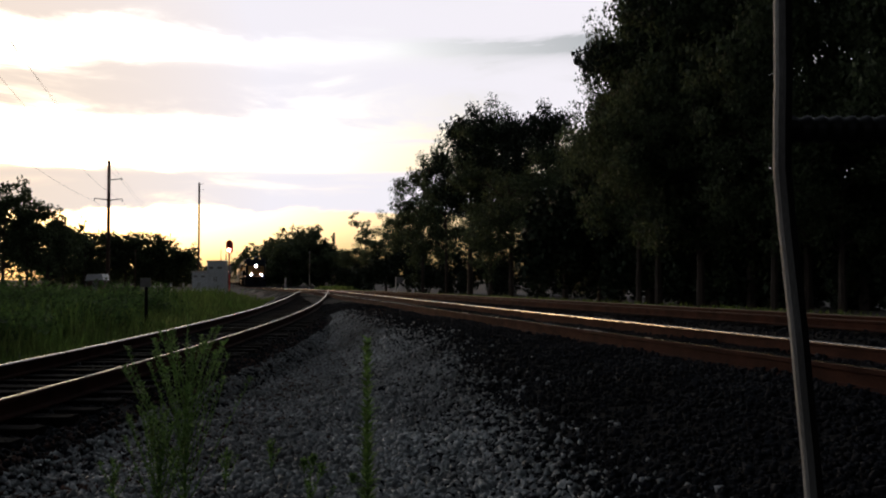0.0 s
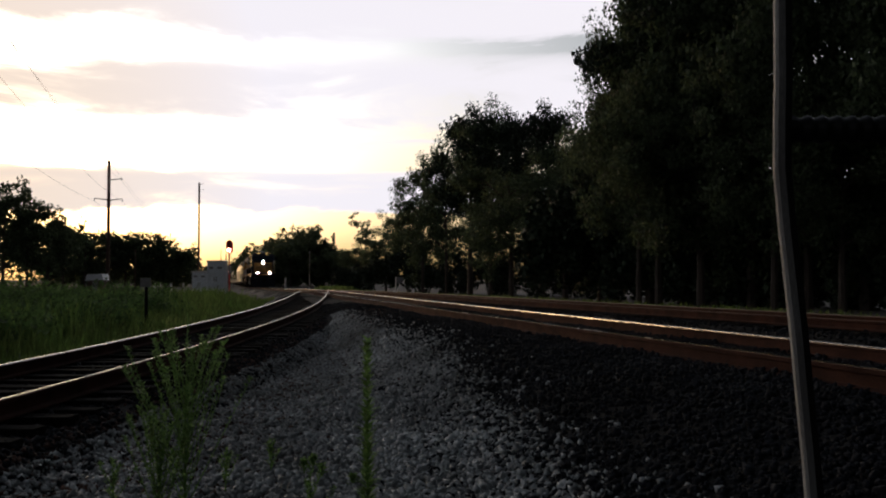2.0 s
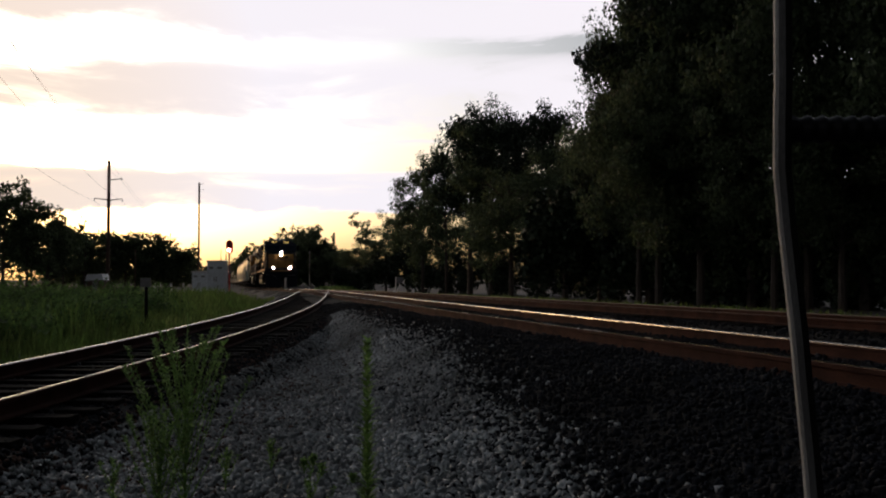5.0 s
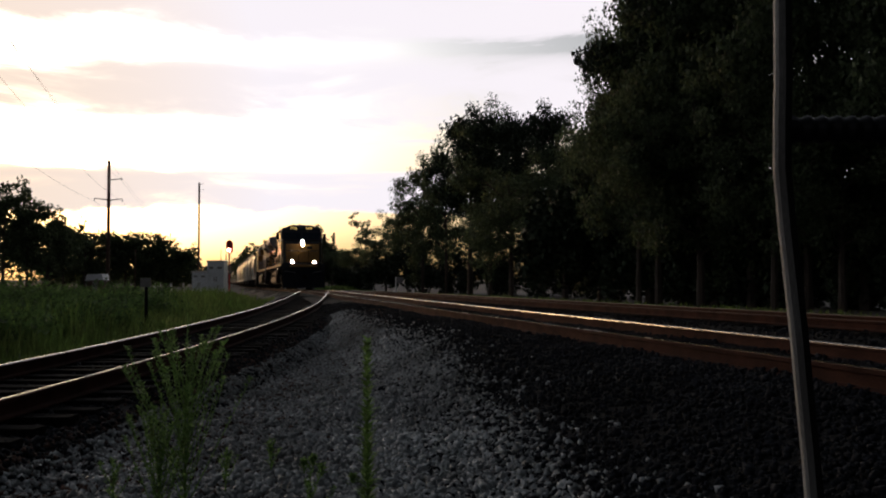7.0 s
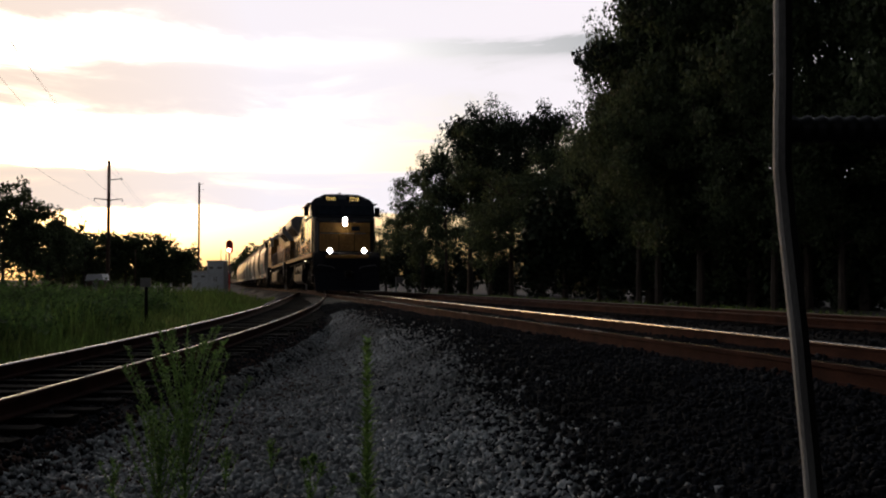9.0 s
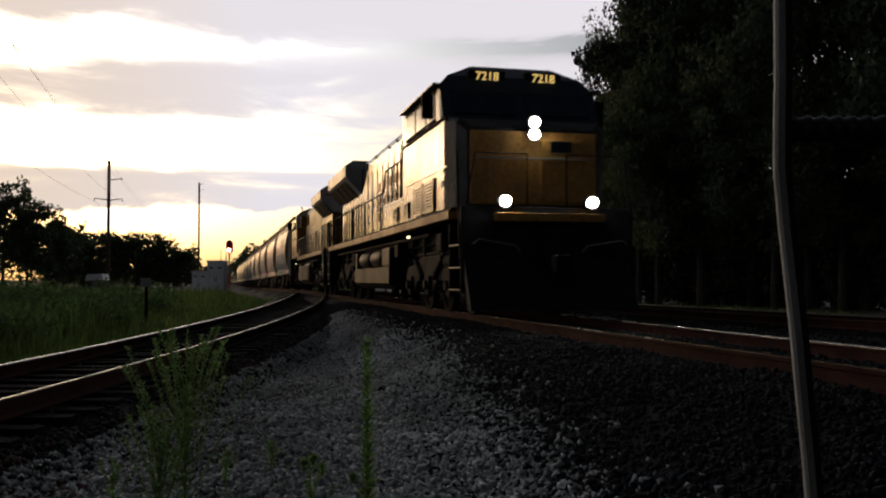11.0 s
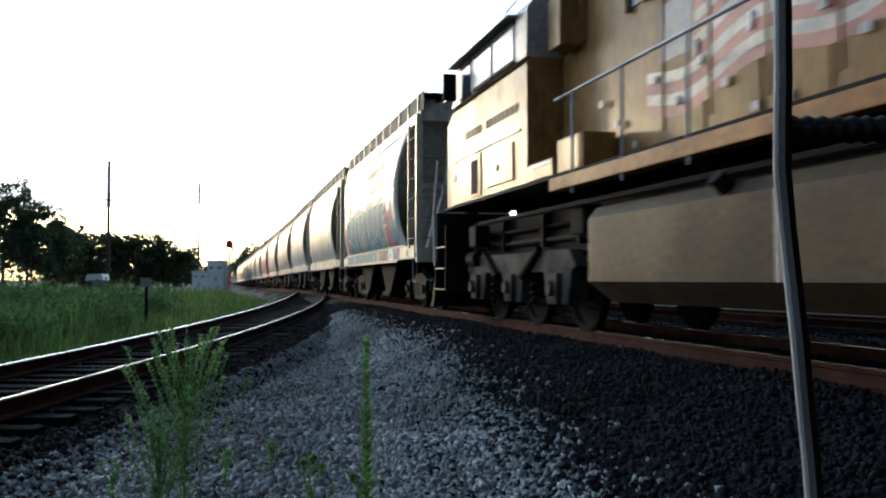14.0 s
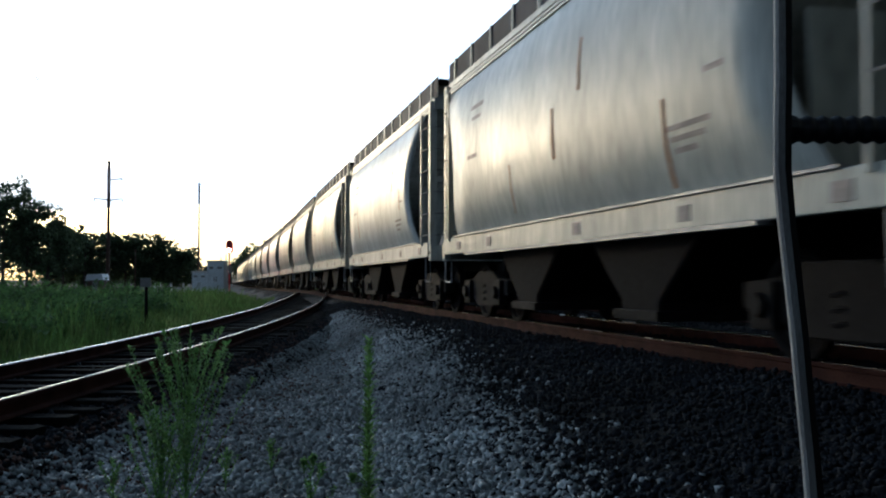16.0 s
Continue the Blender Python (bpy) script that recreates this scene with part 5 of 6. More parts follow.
    for s in (-1, 1):
        part("bolt_strip", box(B(), x0 + 0.05, 5.0, s * 1.482, s * 1.492, top - 0.07, top - 0.03), c["dark"], aux)
        if c["reservoirs"]:
            grille(aux, 4.0, 0.42, 2.0, 2.24, s, 1.482, c["door"], 0.07)
            for x in (2.95, 3.5, 4.2, 4.7):
                part("walkway_post", rod(B(), (x, s * 1.46, top), (x, s * 1.46, 3.3), 0.022, 0.022, 6), c["rail"], t)
            part("walkway_rail", tube(B(), [(5.05, s * 1.46, 3.3), (2.6, s * 1.46, 3.3), (2.3, s * 1.46, 2.8), (2.25, s * 1.48, 2.78)], 0.022, 6), c["rail"], t)
            for x in (2.7, 3.3, 4.5):
                part("hood_panel", box(B(), x, x + 0.5, s * 0.982, s * 1.0, 2.55, 3.5, 0.006), c["door"], t)
        else:
            part("tool_box", box(B(), 3.2, 4.0, s * 1.05, s * 1.46, 1.89, 2.3, 0.02), c["body"], t)
            part("cab_bracket", box(B(), 4.3, 4.75, s * 1.0, s * 1.3, 3.55, 4.2, 0.02), c["door"], t)
            part("roof_rail", tube(B(), [(5.3, s * 1.2, 4.35), (5.3, s * 1.2, 4.75), (7.4, s * 1.0, 4.85), (8.0, s * 0.9, 4.62)], 0.018, 6), "steel", t)
    # long hood with doors
    hood_out = [(-0.98, 1.89), (-0.98, 4.18), (-0.86, 4.42), (0.86, 4.42), (0.98, 4.18), (0.98, 1.89)]
    hood = part("long_hood", loft(B(), [[(c["rear"], y, z) for y, z in hood_out], [(5.04, y, z) for y, z in hood_out]]), c["body"], t)
    for s in (-1, 1):
        for x0, x1 in ((4.25, 4.55), (4.65, 4.95), (2.55, 2.95)):
            well = part("air_intake", box(B(), x0, x1, s * 0.982, s * 1.0, 3.62, 4.08, 0.006), "glass", hood, "dark air intake opening")
            for xf in (x0 - 0.05, x1):
                part("intake_frame", box(B(), xf, xf + 0.05, s * 0.982, s * 1.05, 3.58, 4.12, 0.006), c["body"], well)
            part("intake_frame", box(B(), x0, x1, s * 0.982, s * 1.05, 4.08, 4.12), c["body"], well)
        for x0 in (-8.2, -6.1, -3.6, -1.8, 0.4, 1.6):
            part("lifting_eye", tube(B(), [(x0, s * 0.97, 4.16), (x0, s * 1.04, 4.24), (x0 + 0.16, s * 1.04, 4.24), (x0 + 0.16, s * 0.97, 4.16)], 0.014, 5), "steel", hood)
        for x0 in np.arange(c["rear"] + 0.2, 5.0, 0.46):
            part("grab_plate", box(B(), x0, x0 + 0.1, s * 1.032, s * 1.05, 2.05 + 0.3 * (int(x0 * 9) % 3), 2.13 + 0.3 * (int(x0 * 9) % 3)), c["dark"], hood)
    part("roof_hatch", box(B(), -3.5, 4.6, -0.6, 0.6, 4.422, 4.49, 0.02), c["top"], hood)
    part("exhaust_stack", box(B(), 0.2, 1.3, -0.3, 0.3, 4.492, 4.64, 0.03), "black", hood)
    for s in (-1, 1):
        for i, x0 in enumerate(np.arange(-4.2, 2.2, 0.92)):
            d = part("engine_door", box(B(), x0 + 0.02, x0 + 0.88, s * 0.982, s * 1.012, 2.0, 4.02, 0.008), c["door"] if x0 > -2.5 else c["body"], hood)
            part("door_latch", box(B(), x0 + 0.1, x0 + 0.16, s * 1.014, s * 1.04, 2.75, 2.9), "steel", d)
            part("hinge", box(B(), x0 + 0.80, x0 + 0.84, s * 1.014, s * 1.028, 2.15, 3.85), c["body"], d)
        for i, x0 in enumerate(np.arange(c["rear"] + 0.25, -4.6, 0.62)):
            d = part("radiator_louvre", box(B(), x0 + 0.05, x0 + 0.32, s * 0.982, s * 0.99, 2.15, 3.0), "black", hood)
            part("louvre_frame", box(B(), x0 + 0.33, x0 + 0.57, s * 0.982, s * 1.03, 2.0, 3.15, 0.008), c["body"], hood)
        # handrails
        part("handrail", tube(B(), [(2.3 if c["reservoirs"] else 4.0, s * 1.48, 2.78), (-9.9, s * 1.48, 2.78), (-10.25, s * 1.3, 2.6), (-10.3, s * 1.2, 1.95)], 0.02, 6), c["rail"], t)
        for x in np.arange(-9.9, 2.2 if c["reservoirs"] else 4.0, 1.33):
            KIT.put(("stanchion", c["rail"]), "handrail_post", lambda: rod(B(), (0, 0, 1.62), (0, 0, 2.78), 0.02, 0.02, 6), c["rail"], t, pose(x, s * 1.5, 0))
        # steps at both ends
        for e, x in ((1, 9.85), (-1, -10.1)):
            st = part("step_well", box(B(), x - 0.42, x + 0.42, s * 1.06, s * 1.10, 0.42, 1.6), "black", t)
            for xx in (x - 0.42, x + 0.38):
                part("step_side", box(B(), xx, xx + 0.04, s * 1.102, s * 1.5, 0.42, 1.6), "black", st)
            for z in (0.45, 0.82, 1.2):
                part("step", box(B(), x - 0.378, x + 0.378, s * 1.12, s * 1.5, z, z + 0.03), "truck", st)
                part("tread_edge", box(B(), x - 0.36, x + 0.36, s * 1.502, s * 1.51, z + 0.012, z + 0.03), "steel", st)
            part("entry_rail", tube(B(), [(x + e * 0.4, s * 1.5, 0.9), (x + e * 0.42, s * 1.53, 1.7), (x + e * 0.2, s * 1.5, 2.8)], 0.022, 6), c["rail"] if c["reservoirs"] else "white", t)
    wing = [(0.99, 3.44), (1.5, 3.98), (1.5, 4.36), (1.25, 4.52), (-1.25, 4.52), (-1.5, 4.36), (-1.5, 3.98), (-0.99, 3.44)]
    rad = part("radiator_wing", loft(B(), [[(c["rear"] - 0.3, y, z) for y, z in wing], [(-5.0, y, z) for y, z in wing]]), "locogrey", t)
    for s in (-1, 1):
        for x0 in np.arange(c["rear"] - 0.2, -6.0, 1.14):
            part("intake_screen", loft(B(), [[(x0, s * (1.04 + k), 3.43 - k * 0.2), (x0 + 1.0, s * (1.04 + k), 3.43 - k * 0.2), (x0 + 1.0, s * (1.44 + k), 3.89 - k * 0.2), (x0, s * (1.44 + k), 3.89 - k * 0.2)] for k in (0.0, 0.02)]), "black", rad)
        part("wing_fascia", box(B(), c["rear"] - 0.31, -4.99, s * 1.502, s * 1.515, 3.99, 4.35), c["wing"], rad)
    part("wing_end", box(B(), c["rear"] - 0.33, c["rear"] - 0.302, -1.4, 1.4, 4.02, 4.32), c["wing"], rad)
    part("wing_stripe", box(B(), c["rear"] - 0.34, c["rear"] - 0.332, -1.35, 1.35, 4.12, 4.18), "red", rad)
    # ends
    part("pilot_plate", box(B(), 10.1, 10.32, -1.5, 1.5, 0.98, 1.86, 0.03), "pilot", t)
    plow = [(10.15, 0.98), (10.32, 0.98), (10.75, 0.14), (10.6, 0.14)]
    part("snow_plough", prism(B(), plow, -1.45, 1.45), "pilot", t)
    part("anticlimber", box(B(), 10.3, 10.52, -0.95, 0.95, 1.6, 1.74, 0.02), c["nose"], t, "bright edge of the front platform")
    part("rear_plate", box(B(), -10.32, -10.12, -1.5, 1.5, 0.6, 1.86, 0.03), "pilot", t)
    for s in (-1, 1):
        part("cut_lever", tube(B(), [(10.5, s * 0.55, 1.1), (10.52, s * 0.62, 1.2), (10.52, s * 1.25, 1.3), (10.5, s * 1.35, 1.22)], 0.015, 5), "steel", t)
        for e, x in ((1, 10.28), (-1, -10.28)):
            part("end_rail", tube(B(), [(x, s * 0.35, 1.88), (x, s * 0.35, 2.75), (x, s * 1.25, 2.75), (x, s * 1.42, 1.88)], 0.018, 6), c["rail"], t)
    part("rear_light", rod(B(), (c["rear"] - 0.01, 0, 3.5), (c["rear"] - 0.15, 0, 3.5), 0.12, 0.12, 14), "steel", t)
    part("deck_glow_lamp", box(B(), 5.6, 5.68, -1.5, -1.46, 1.52, 1.57), "dash", t, "small lit ground lamp")
    part("deck_glow_lamp", box(B(), 5.6, 5.68, 1.46, 1.5, 1.52, 1.57), "dash", t, "small lit ground lamp")
    # tank and reservoirs
    if c["reservoirs"]:
        prof = [(-1.45, 0.55), (-1.25, 0.40), (1.25, 0.40), (1.45, 0.55), (1.45, 0.95), (-1.45, 0.95)]
        tank = part("fuel_tank", loft(B(), [[(-3.1, y, z) for y, z in prof], [(3.0, y, z) for y, z in prof]]), "tank", t)
        for s in (-1, 1):
            part("tank_end", box(B(), 1.9, 2.98, s * 0.6, s * 1.44, 0.952, 1.42, 0.05), "tank", t)
            part("tank_end", box(B(), -3.08, -2.7, s * 0.6, s * 1.44, 0.952, 1.42, 0.05), "tank", t)
            for x0 in (-2.5, -0.35):
                r = B()
                loft(r, [[(x0 + dx, s * 1.18 + q * math.cos(a), 1.2 + q * math.sin(a)) for a in np.linspace(0, 2 * math.pi, 20, endpoint=False)] for dx, q in ((0, 0.12), (0.05, 0.2), (0.14, 0.24), (1.66, 0.24), (1.75, 0.2), (1.8, 0.12))], smooth=True)
                part("air_reservoir", r, "tank", t, "grey cylindrical air reservoir")
    else:
        prof = [(-1.5, 0.62), (-1.2, 0.40), (1.2, 0.40), (1.5, 0.62), (1.5, 1.3), (1.4, 1.42), (-1.4, 1.42), (-1.5, 1.3)]
        tank = part("fuel_tank", loft(B(), [[(-3.0, y * 0.96, z) for y, z in prof], [(-2.8, y, z) for y, z in prof], [(2.9, y, z) for y, z in prof], [(3.1, y * 0.96, z) for y, z in prof]]), "tank_tan", t)
        for s in (-1, 1):
            part("filler_cap", rod(B(), (0.2, s * 1.45, 1.36), (0.2, s * 1.56, 1.46), 0.08, 0.08, 10), "black", tank)
            part("tank_band", box(B(), -0.6, -0.55, s * 1.5, s * 1.515, 0.62, 1.3), "steel", tank)
    for x in (-6.55, 6.55):
        truck(t, x, (-1.85, 0.0, 1.85), 0.53, 1.12, "loco", c["truck"])
    coupler(t, 10.35, 1)
    coupler(t, -10.35, -1)
    if c["letters"]:
        for s in (-1, 1):
            for i in range(14):
                if i != 8:
                    part("letter_bar", box(B(), 5.4 + i * 0.2, 5.54 + i * 0.2, s * 1.483, s * 1.49, 2.9, 3.02), "tank_tan", cab)
            # faded waving flag painted on the engine doors
            for i in range(9):
                z0 = 2.42 + i * 0.115
                lo, hi = -1.6, 1.5 if i >= 4 else 2.5
                bm = B()
                cols = []
                for k in range(17):
                    x = lo + (hi - lo) * k / 16
                    z = z0 + 0.09 * math.sin(2.6 * x + 0.4) - 0.05 * x
                    cols.append((bm.verts.new((x, s * 1.016, z)), bm.verts.new((x, s * 1.016, z + 0.112))))
                for p, q in zip(cols, cols[1:]):
                    bm.faces.new((p[0], q[0], q[1], p[1]) if s < 0 else (q[0], p[0], p[1], q[1]))
                part("flag_stripe", bm, "flag_red" if i % 2 == 0 else "flag_white", hood, "faded painted flag stripe")
            part("flag_canton", box(B(), 1.55, 2.2, s * 1.0125, s * 1.0165, 2.84, 3.42), "flag_blue", hood, "faded blue corner of a painted flag")
    else:
        for s in (-1, 1):
            # large faded orange block letters on the grey engine doors, as plain shapes
            for x0 in (-1.5, -0.55, 0.5, 1.35):
                for zz in (2.3, 2.72, 3.14):
                    part("letter_bar", box(B(), x0 + (0.3 if zz == 2.72 else 0), x0 + 0.62, s * 1.0125, s * 1.0165, zz, zz + 0.26), "orange", hood, "orange block lettering bar")
    return t


LEAD = locomotive("leading diesel locomotive, yellow nose, dark blue cab top, lit headlights", dict(
    body="slate", sill="orange", sill_end=9.5, door="hood_grey", nose="yellow", nose_label="yellow nose front", top="blue", top_label="dark blue cab top",
    # wing in pale grey stands for the sky reflected on its slate paint
    dark="blue", wing="locogrey", rail="black", digits="7218", lit=True, reservoirs=True, letters=False, rear=-9.95, nx=0.0, truck="truck"))
TRAIL = locomotive("second diesel locomotive, dusty yellow with grey roof, running backwards", dict(
    body="gold", sill="orange", sill_end=4.1, door="gold", nose="gold", nose_label="yellow nose front", top="locogrey", top_label="grey cab roof",
    dark="locogrey", wing="locogrey", rail="steel", digits="", lit=False, reservoirs=False, letters=True, rear=-9.0, nx=0.45, truck="truck_pale"))

# ---------------------------------------------------------------- covered hoppers
# the body by height: half length and half width
HZ = np.array([1.35, 1.53, 1.83, 2.22, 2.62, 3.02, 3.40, 3.75, 3.98, 4.10])
HL = np.array([5.02, 4.92, 4.76, 4.62, 4.62, 4.76, 5.05, 5.42, 5.70, 5.82])
HW = np.array([1.42, 1.49, 1.56, 1.60, 1.61, 1.60, 1.56, 1.48, 1.38, 1.32])


def half_width(z):
    return float(np.interp(z, HZ, HW))


def side_patch(bm, side, x0, x1, z0, z1, lift, skew=0.0, n=6, taper=1.0):
    """A thin painted area that lies on the curved side of a hopper."""
    prev = None
    for i in range(n + 1):
        f = i / n
        z = z0 + (z1 - z0) * f
        w, k = half_width(z) + lift, 1 - (1 - taper) * f
        xm, h = (x0 + x1) / 2 + skew * f, (x1 - x0) / 2 * k
        cur = [bm.verts.new((xm - h, side * w, z)), bm.verts.new((xm + h, side * w, z))]
        if prev:
            bm.faces.new((prev[0], prev[1], cur[1], cur[0]) if side < 0 else (prev[1], prev[0], cur[0], cur[1]))
        prev = cur
    return bm


def hopper(label, paint):
    t = thing("covered_hopper", Matrix(), label, "hopper wagon", "covered hoppers of the train")
    # the inner body with its sloping ends, and over it two curved side sheets cut to an arc at both ends
    core = []
    for z, w in zip(HZ, HW):
        l = 3.45 + (z - 1.35) * 0.82
        core.append([(l, -w + 0.03, z), (l, w - 0.03, z), (-l, w - 0.03, z), (-l, -w + 0.03, z)])
    body = part("body", loft(B(), core), paint, t)
    zs = np.linspace(HZ[0], HZ[-1], 19)
    arc = np.interp(zs, HZ, HL)
    for k in range(3):
        arc[1:-1] = (arc[:-2] + arc[1:-1] * 2 + arc[2:]) / 4
    sides = {}
    for s in (-1, 1):
        bm, rows = B(), []
        for z, l in zip(zs, arc):
            w = half_width(z)
            rows.append([[bm.verts.new((l * f, s * (w - d), z)) for f in np.linspace(-1, 1, 15)] for d in (0.0, 0.022)])
        for lo, hi in zip(rows, rows[1:]):
            for d in (0, 1):
                for i in range(14):
                    bm.faces.new((lo[d][i], lo[d][i + 1], hi[d][i + 1], hi[d][i])).smooth = True
            for i in (0, 14):
                bm.faces.new((lo[0][i], hi[0][i], hi[1][i], lo[1][i]))
        bmesh.ops.recalc_face_normals(bm, faces=bm.faces[:])
        sides[s] = part("side_sheet", bm, paint, t)
    roof_out = [(-1.36, 4.08), (-1.36, 4.16), (-1.2, 4.28), (-0.7, 4.40), (0, 4.44), (0.7, 4.40), (1.2, 4.28), (1.36, 4.16), (1.36, 4.08)]
    roof = part("roof", loft(B(), [[(-5.86, y, z) for y, z in roof_out], [(5.86, y, z) for y, z in roof_out]], smooth=False), paint, t)
    part("hatch_trough", box(B(), -5.2, 5.2, -0.3, 0.3, 4.435, 4.52, 0.02), paint, roof)
    for x in np.arange(-4.6, 4.7, 1.15):
        part("hatch_batten", box(B(), x - 0.04, x + 0.04, -0.38, 0.38, 4.48, 4.56), "steel", roof)
    for s in (-1, 1):
        for z in (3.91, 4.0, 4.09):
            part("top_chord_rib", box(B(), -5.82, 5.82, s * (half_width(z) - 0.02), s * (half_width(z) + 0.03), z - 0.018, z + 0.018), paint, roof)
        walkway = part("running_board", box(B(), -6.1, 6.1, s * 0.72, s * 1.3, 4.47, 4.51), "under", t, "dark grating walkway on the roof")
        part("kick_edge", box(B(), -6.1, 6.1, s * 1.3, s * 1.315, 4.17, 4.55), "grating", walkway)
        for x in np.arange(-5.6, 5.7, 1.12):
            part("bracket", box(box(B(), x - 0.03, x + 0.03, s * 0.95, s * 1.298, 4.26, 4.468), x - 0.03, x + 0.03, s * 1.317, s * 1.34, 4.14, 4.56), paint, walkway)
        sill = part("side_sill", box(B(), -5.86, 5.86, s * 1.36, s * 1.47, 1.08, 1.36, 0.012), paint, t)
        part("sill_ledge", box(B(), -5.1, 5.1, s * 1.40, s * 1.50, 1.362, 1.385), "steel", sill)
        part("sill_lip", box(B(), -4.2, 4.2, s * 1.40, s * 1.53, 1.04, 1.078), "steel", sill)
        for x in (-4.9, -3.1, 0.4, 2.9, 5.0):
            part("sill_label", box(B(), x, x + 0.22, s * 1.471, s * 1.478, 1.14, 1.28), "letter", sill)
    for e in (-1, 1):
        # end frame: posts, crosspieces, braces, ladder, platform
        part("end_platform", box(B(), e * 4.7, e * 6.05, -1.45, 1.45, 1.1, 1.2, 0.01), "under", t)
        part("end_sill", box(B(), e * 5.9, e * 6.06, -1.45, 1.45, 1.0, 1.3, 0.01), paint, t)
        part("end_top_plate", box(B(), e * 5.55, e * 6.0, -1.36, 1.36, 3.93, 4.16, 0.02), paint, t)
        for s in (-1, 1):
            part("corner_post", box(B(), e * 5.82, e * 5.96, s * 1.30, s * 1.44, 1.2, 4.1, 0.012), paint, t)
            lad = part("ladder", box(B(), e * 5.38, e * 5.43, s * 1.46, s * 1.51, 1.3, 3.9), paint, t)
            for z in np.arange(1.5, 3.9, 0.42):
                part("rung", rod(B(), (e * 5.40, s * 1.49, z), (e * 5.9, s * 1.46, z), 0.014, 0.014, 5), "steel", lad)
            part("inner_post", box(B(), e * 5.84, e * 5.94, s * 0.55, s * 0.66, 1.2, 4.1), paint, t)
            for z in np.arange(1.5, 4.1, 0.42):
                part("end_rung", rod(B(), (e * 5.95, s * 0.6, z), (e * 5.95, s * 1.36, z), 0.014, 0.014, 5), "steel", t)
            part("brace", rod(B(), (e * 5.2, s * 0.4, 3.4), (e * 5.9, s * 1.2, 1.25), 0.05, 0.05, 6), paint, t)
            part("stirrup", tube(B(), [(e * 5.5, s * 1.42, 1.12), (e * 5.5, s * 1.42, 0.6), (e * 5.92, s * 1.42, 0.6), (e * 5.92, s * 1.42, 1.12)], 0.018, 5), "steel", t)
        part("end_sheet", box(B(), e * 4.62, e * 4.66, -1.38, 1.38, 1.2, 2.55, 0.01), paint, t)
        part("cross_beam", box(B(), e * 5.84, e * 5.94, -1.3, 1.3, 2.52, 2.64, 0.01), paint, t)
        coupler(t, e * 6.0, e)
        truck(t, e * 4.55, (-0.88, 0.88), 0.44, 1.0, "freight")
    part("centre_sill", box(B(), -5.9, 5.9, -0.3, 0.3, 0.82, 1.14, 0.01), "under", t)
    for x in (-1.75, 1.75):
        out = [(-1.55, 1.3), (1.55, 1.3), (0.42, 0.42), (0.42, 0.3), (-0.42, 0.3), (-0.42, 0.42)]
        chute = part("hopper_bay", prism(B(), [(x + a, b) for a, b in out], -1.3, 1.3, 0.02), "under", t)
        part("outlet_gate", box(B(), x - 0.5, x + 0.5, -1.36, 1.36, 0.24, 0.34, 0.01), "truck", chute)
    part("brake_cylinder", rod(B(), (3.6, -0.6, 1.35), (4.5, -0.6, 1.35), 0.16, 0.16, 10), "under", t)
    part("brake_reservoir", rod(B(), (-4.6, -0.9, 1.38), (-3.9, -0.9, 1.38), 0.2, 0.2, 10), "under", t)
    return t, sides[-1]


def marks(body, side, seed):
    """Rust runs, small stencil bars and data panels on a plain wagon side."""
    rng = random.Random(seed)
    for i in range(4):
        x = rng.uniform(-4.2, 4.2)
        z = rng.uniform(2.0, 3.4)
        part("rust_run", side_patch(B(), side, x, x + rng.uniform(0.05, 0.14), z - rng.uniform(0.4, 0.9), z, 0.004, 0.02, 6, 0.7), "rust", body)
    for x, z, w, h in ((-3.6, 3.25, 0.7, 0.07), (-3.5, 3.08, 0.5, 0.06), (-3.7, 2.5, 0.55, 0.06), (2.9, 1.92, 0.75, 0.05), (2.95, 1.82, 0.6, 0.05), (3.0, 1.72, 0.4, 0.05), (3.6, 2.3, 0.3, 0.05)):
        part("stencil_bar", side_patch(B(), side, x, x + w, z, z + h, 0.004, 0, 2), "letter", body)


def ribbon(bm, side, pts, width, lift):
    """A sprayed line of even width on the curved side, through points (along, up)."""
    p = np.array(pts, float)
    f = np.linspace(0, len(p) - 1, (len(p) - 1) * 4 + 1)
    p = np.stack([np.interp(f, np.arange(len(p)), p[:, k]) for k in (0, 1)], 1)
    for _ in range(2):
        p[1:-1] = (p[:-2] + p[1:-1] * 2 + p[2:]) / 4
    d = np.gradient(p, axis=0)
    d /= np.linalg.norm(d, axis=1)[:, None] + 1e-9
    prev = None
    for (x, z), (dx, dz) in zip(p, d):
        cur = [bm.verts.new((x + k * dz * width / 2, side * (half_width(z - k * dx * width / 2) + lift), z - k * dx * width / 2)) for k in (-1, 1)]
        if prev:
            bm.faces.new((prev[0], cur[0], cur[1], prev[1]))
        prev = cur
    bm.normal_update()
    return bm


def region(bm, side, x0, x1, low, high, lift, nx=40, nz=6):
    """A sprayed area between two curves of the length."""
    rows = []
    for x in np.linspace(x0, x1, nx):
        a, b = low(x), high(x)
        rows.append([bm.verts.new((x, side * (half_width(a + (b - a) * k / nz) + lift), a + (b - a) * k / nz)) for k in range(nz + 1)])
    for p, q in zip(rows, rows[1:]):
        for k in range(nz):
            bm.faces.new((p[k], q[k], q[k + 1], p[k + 1]))
    return bm


def peaks(points):
    xs, zs = zip(*points)
    return lambda x: float(np.interp(x, xs, zs))


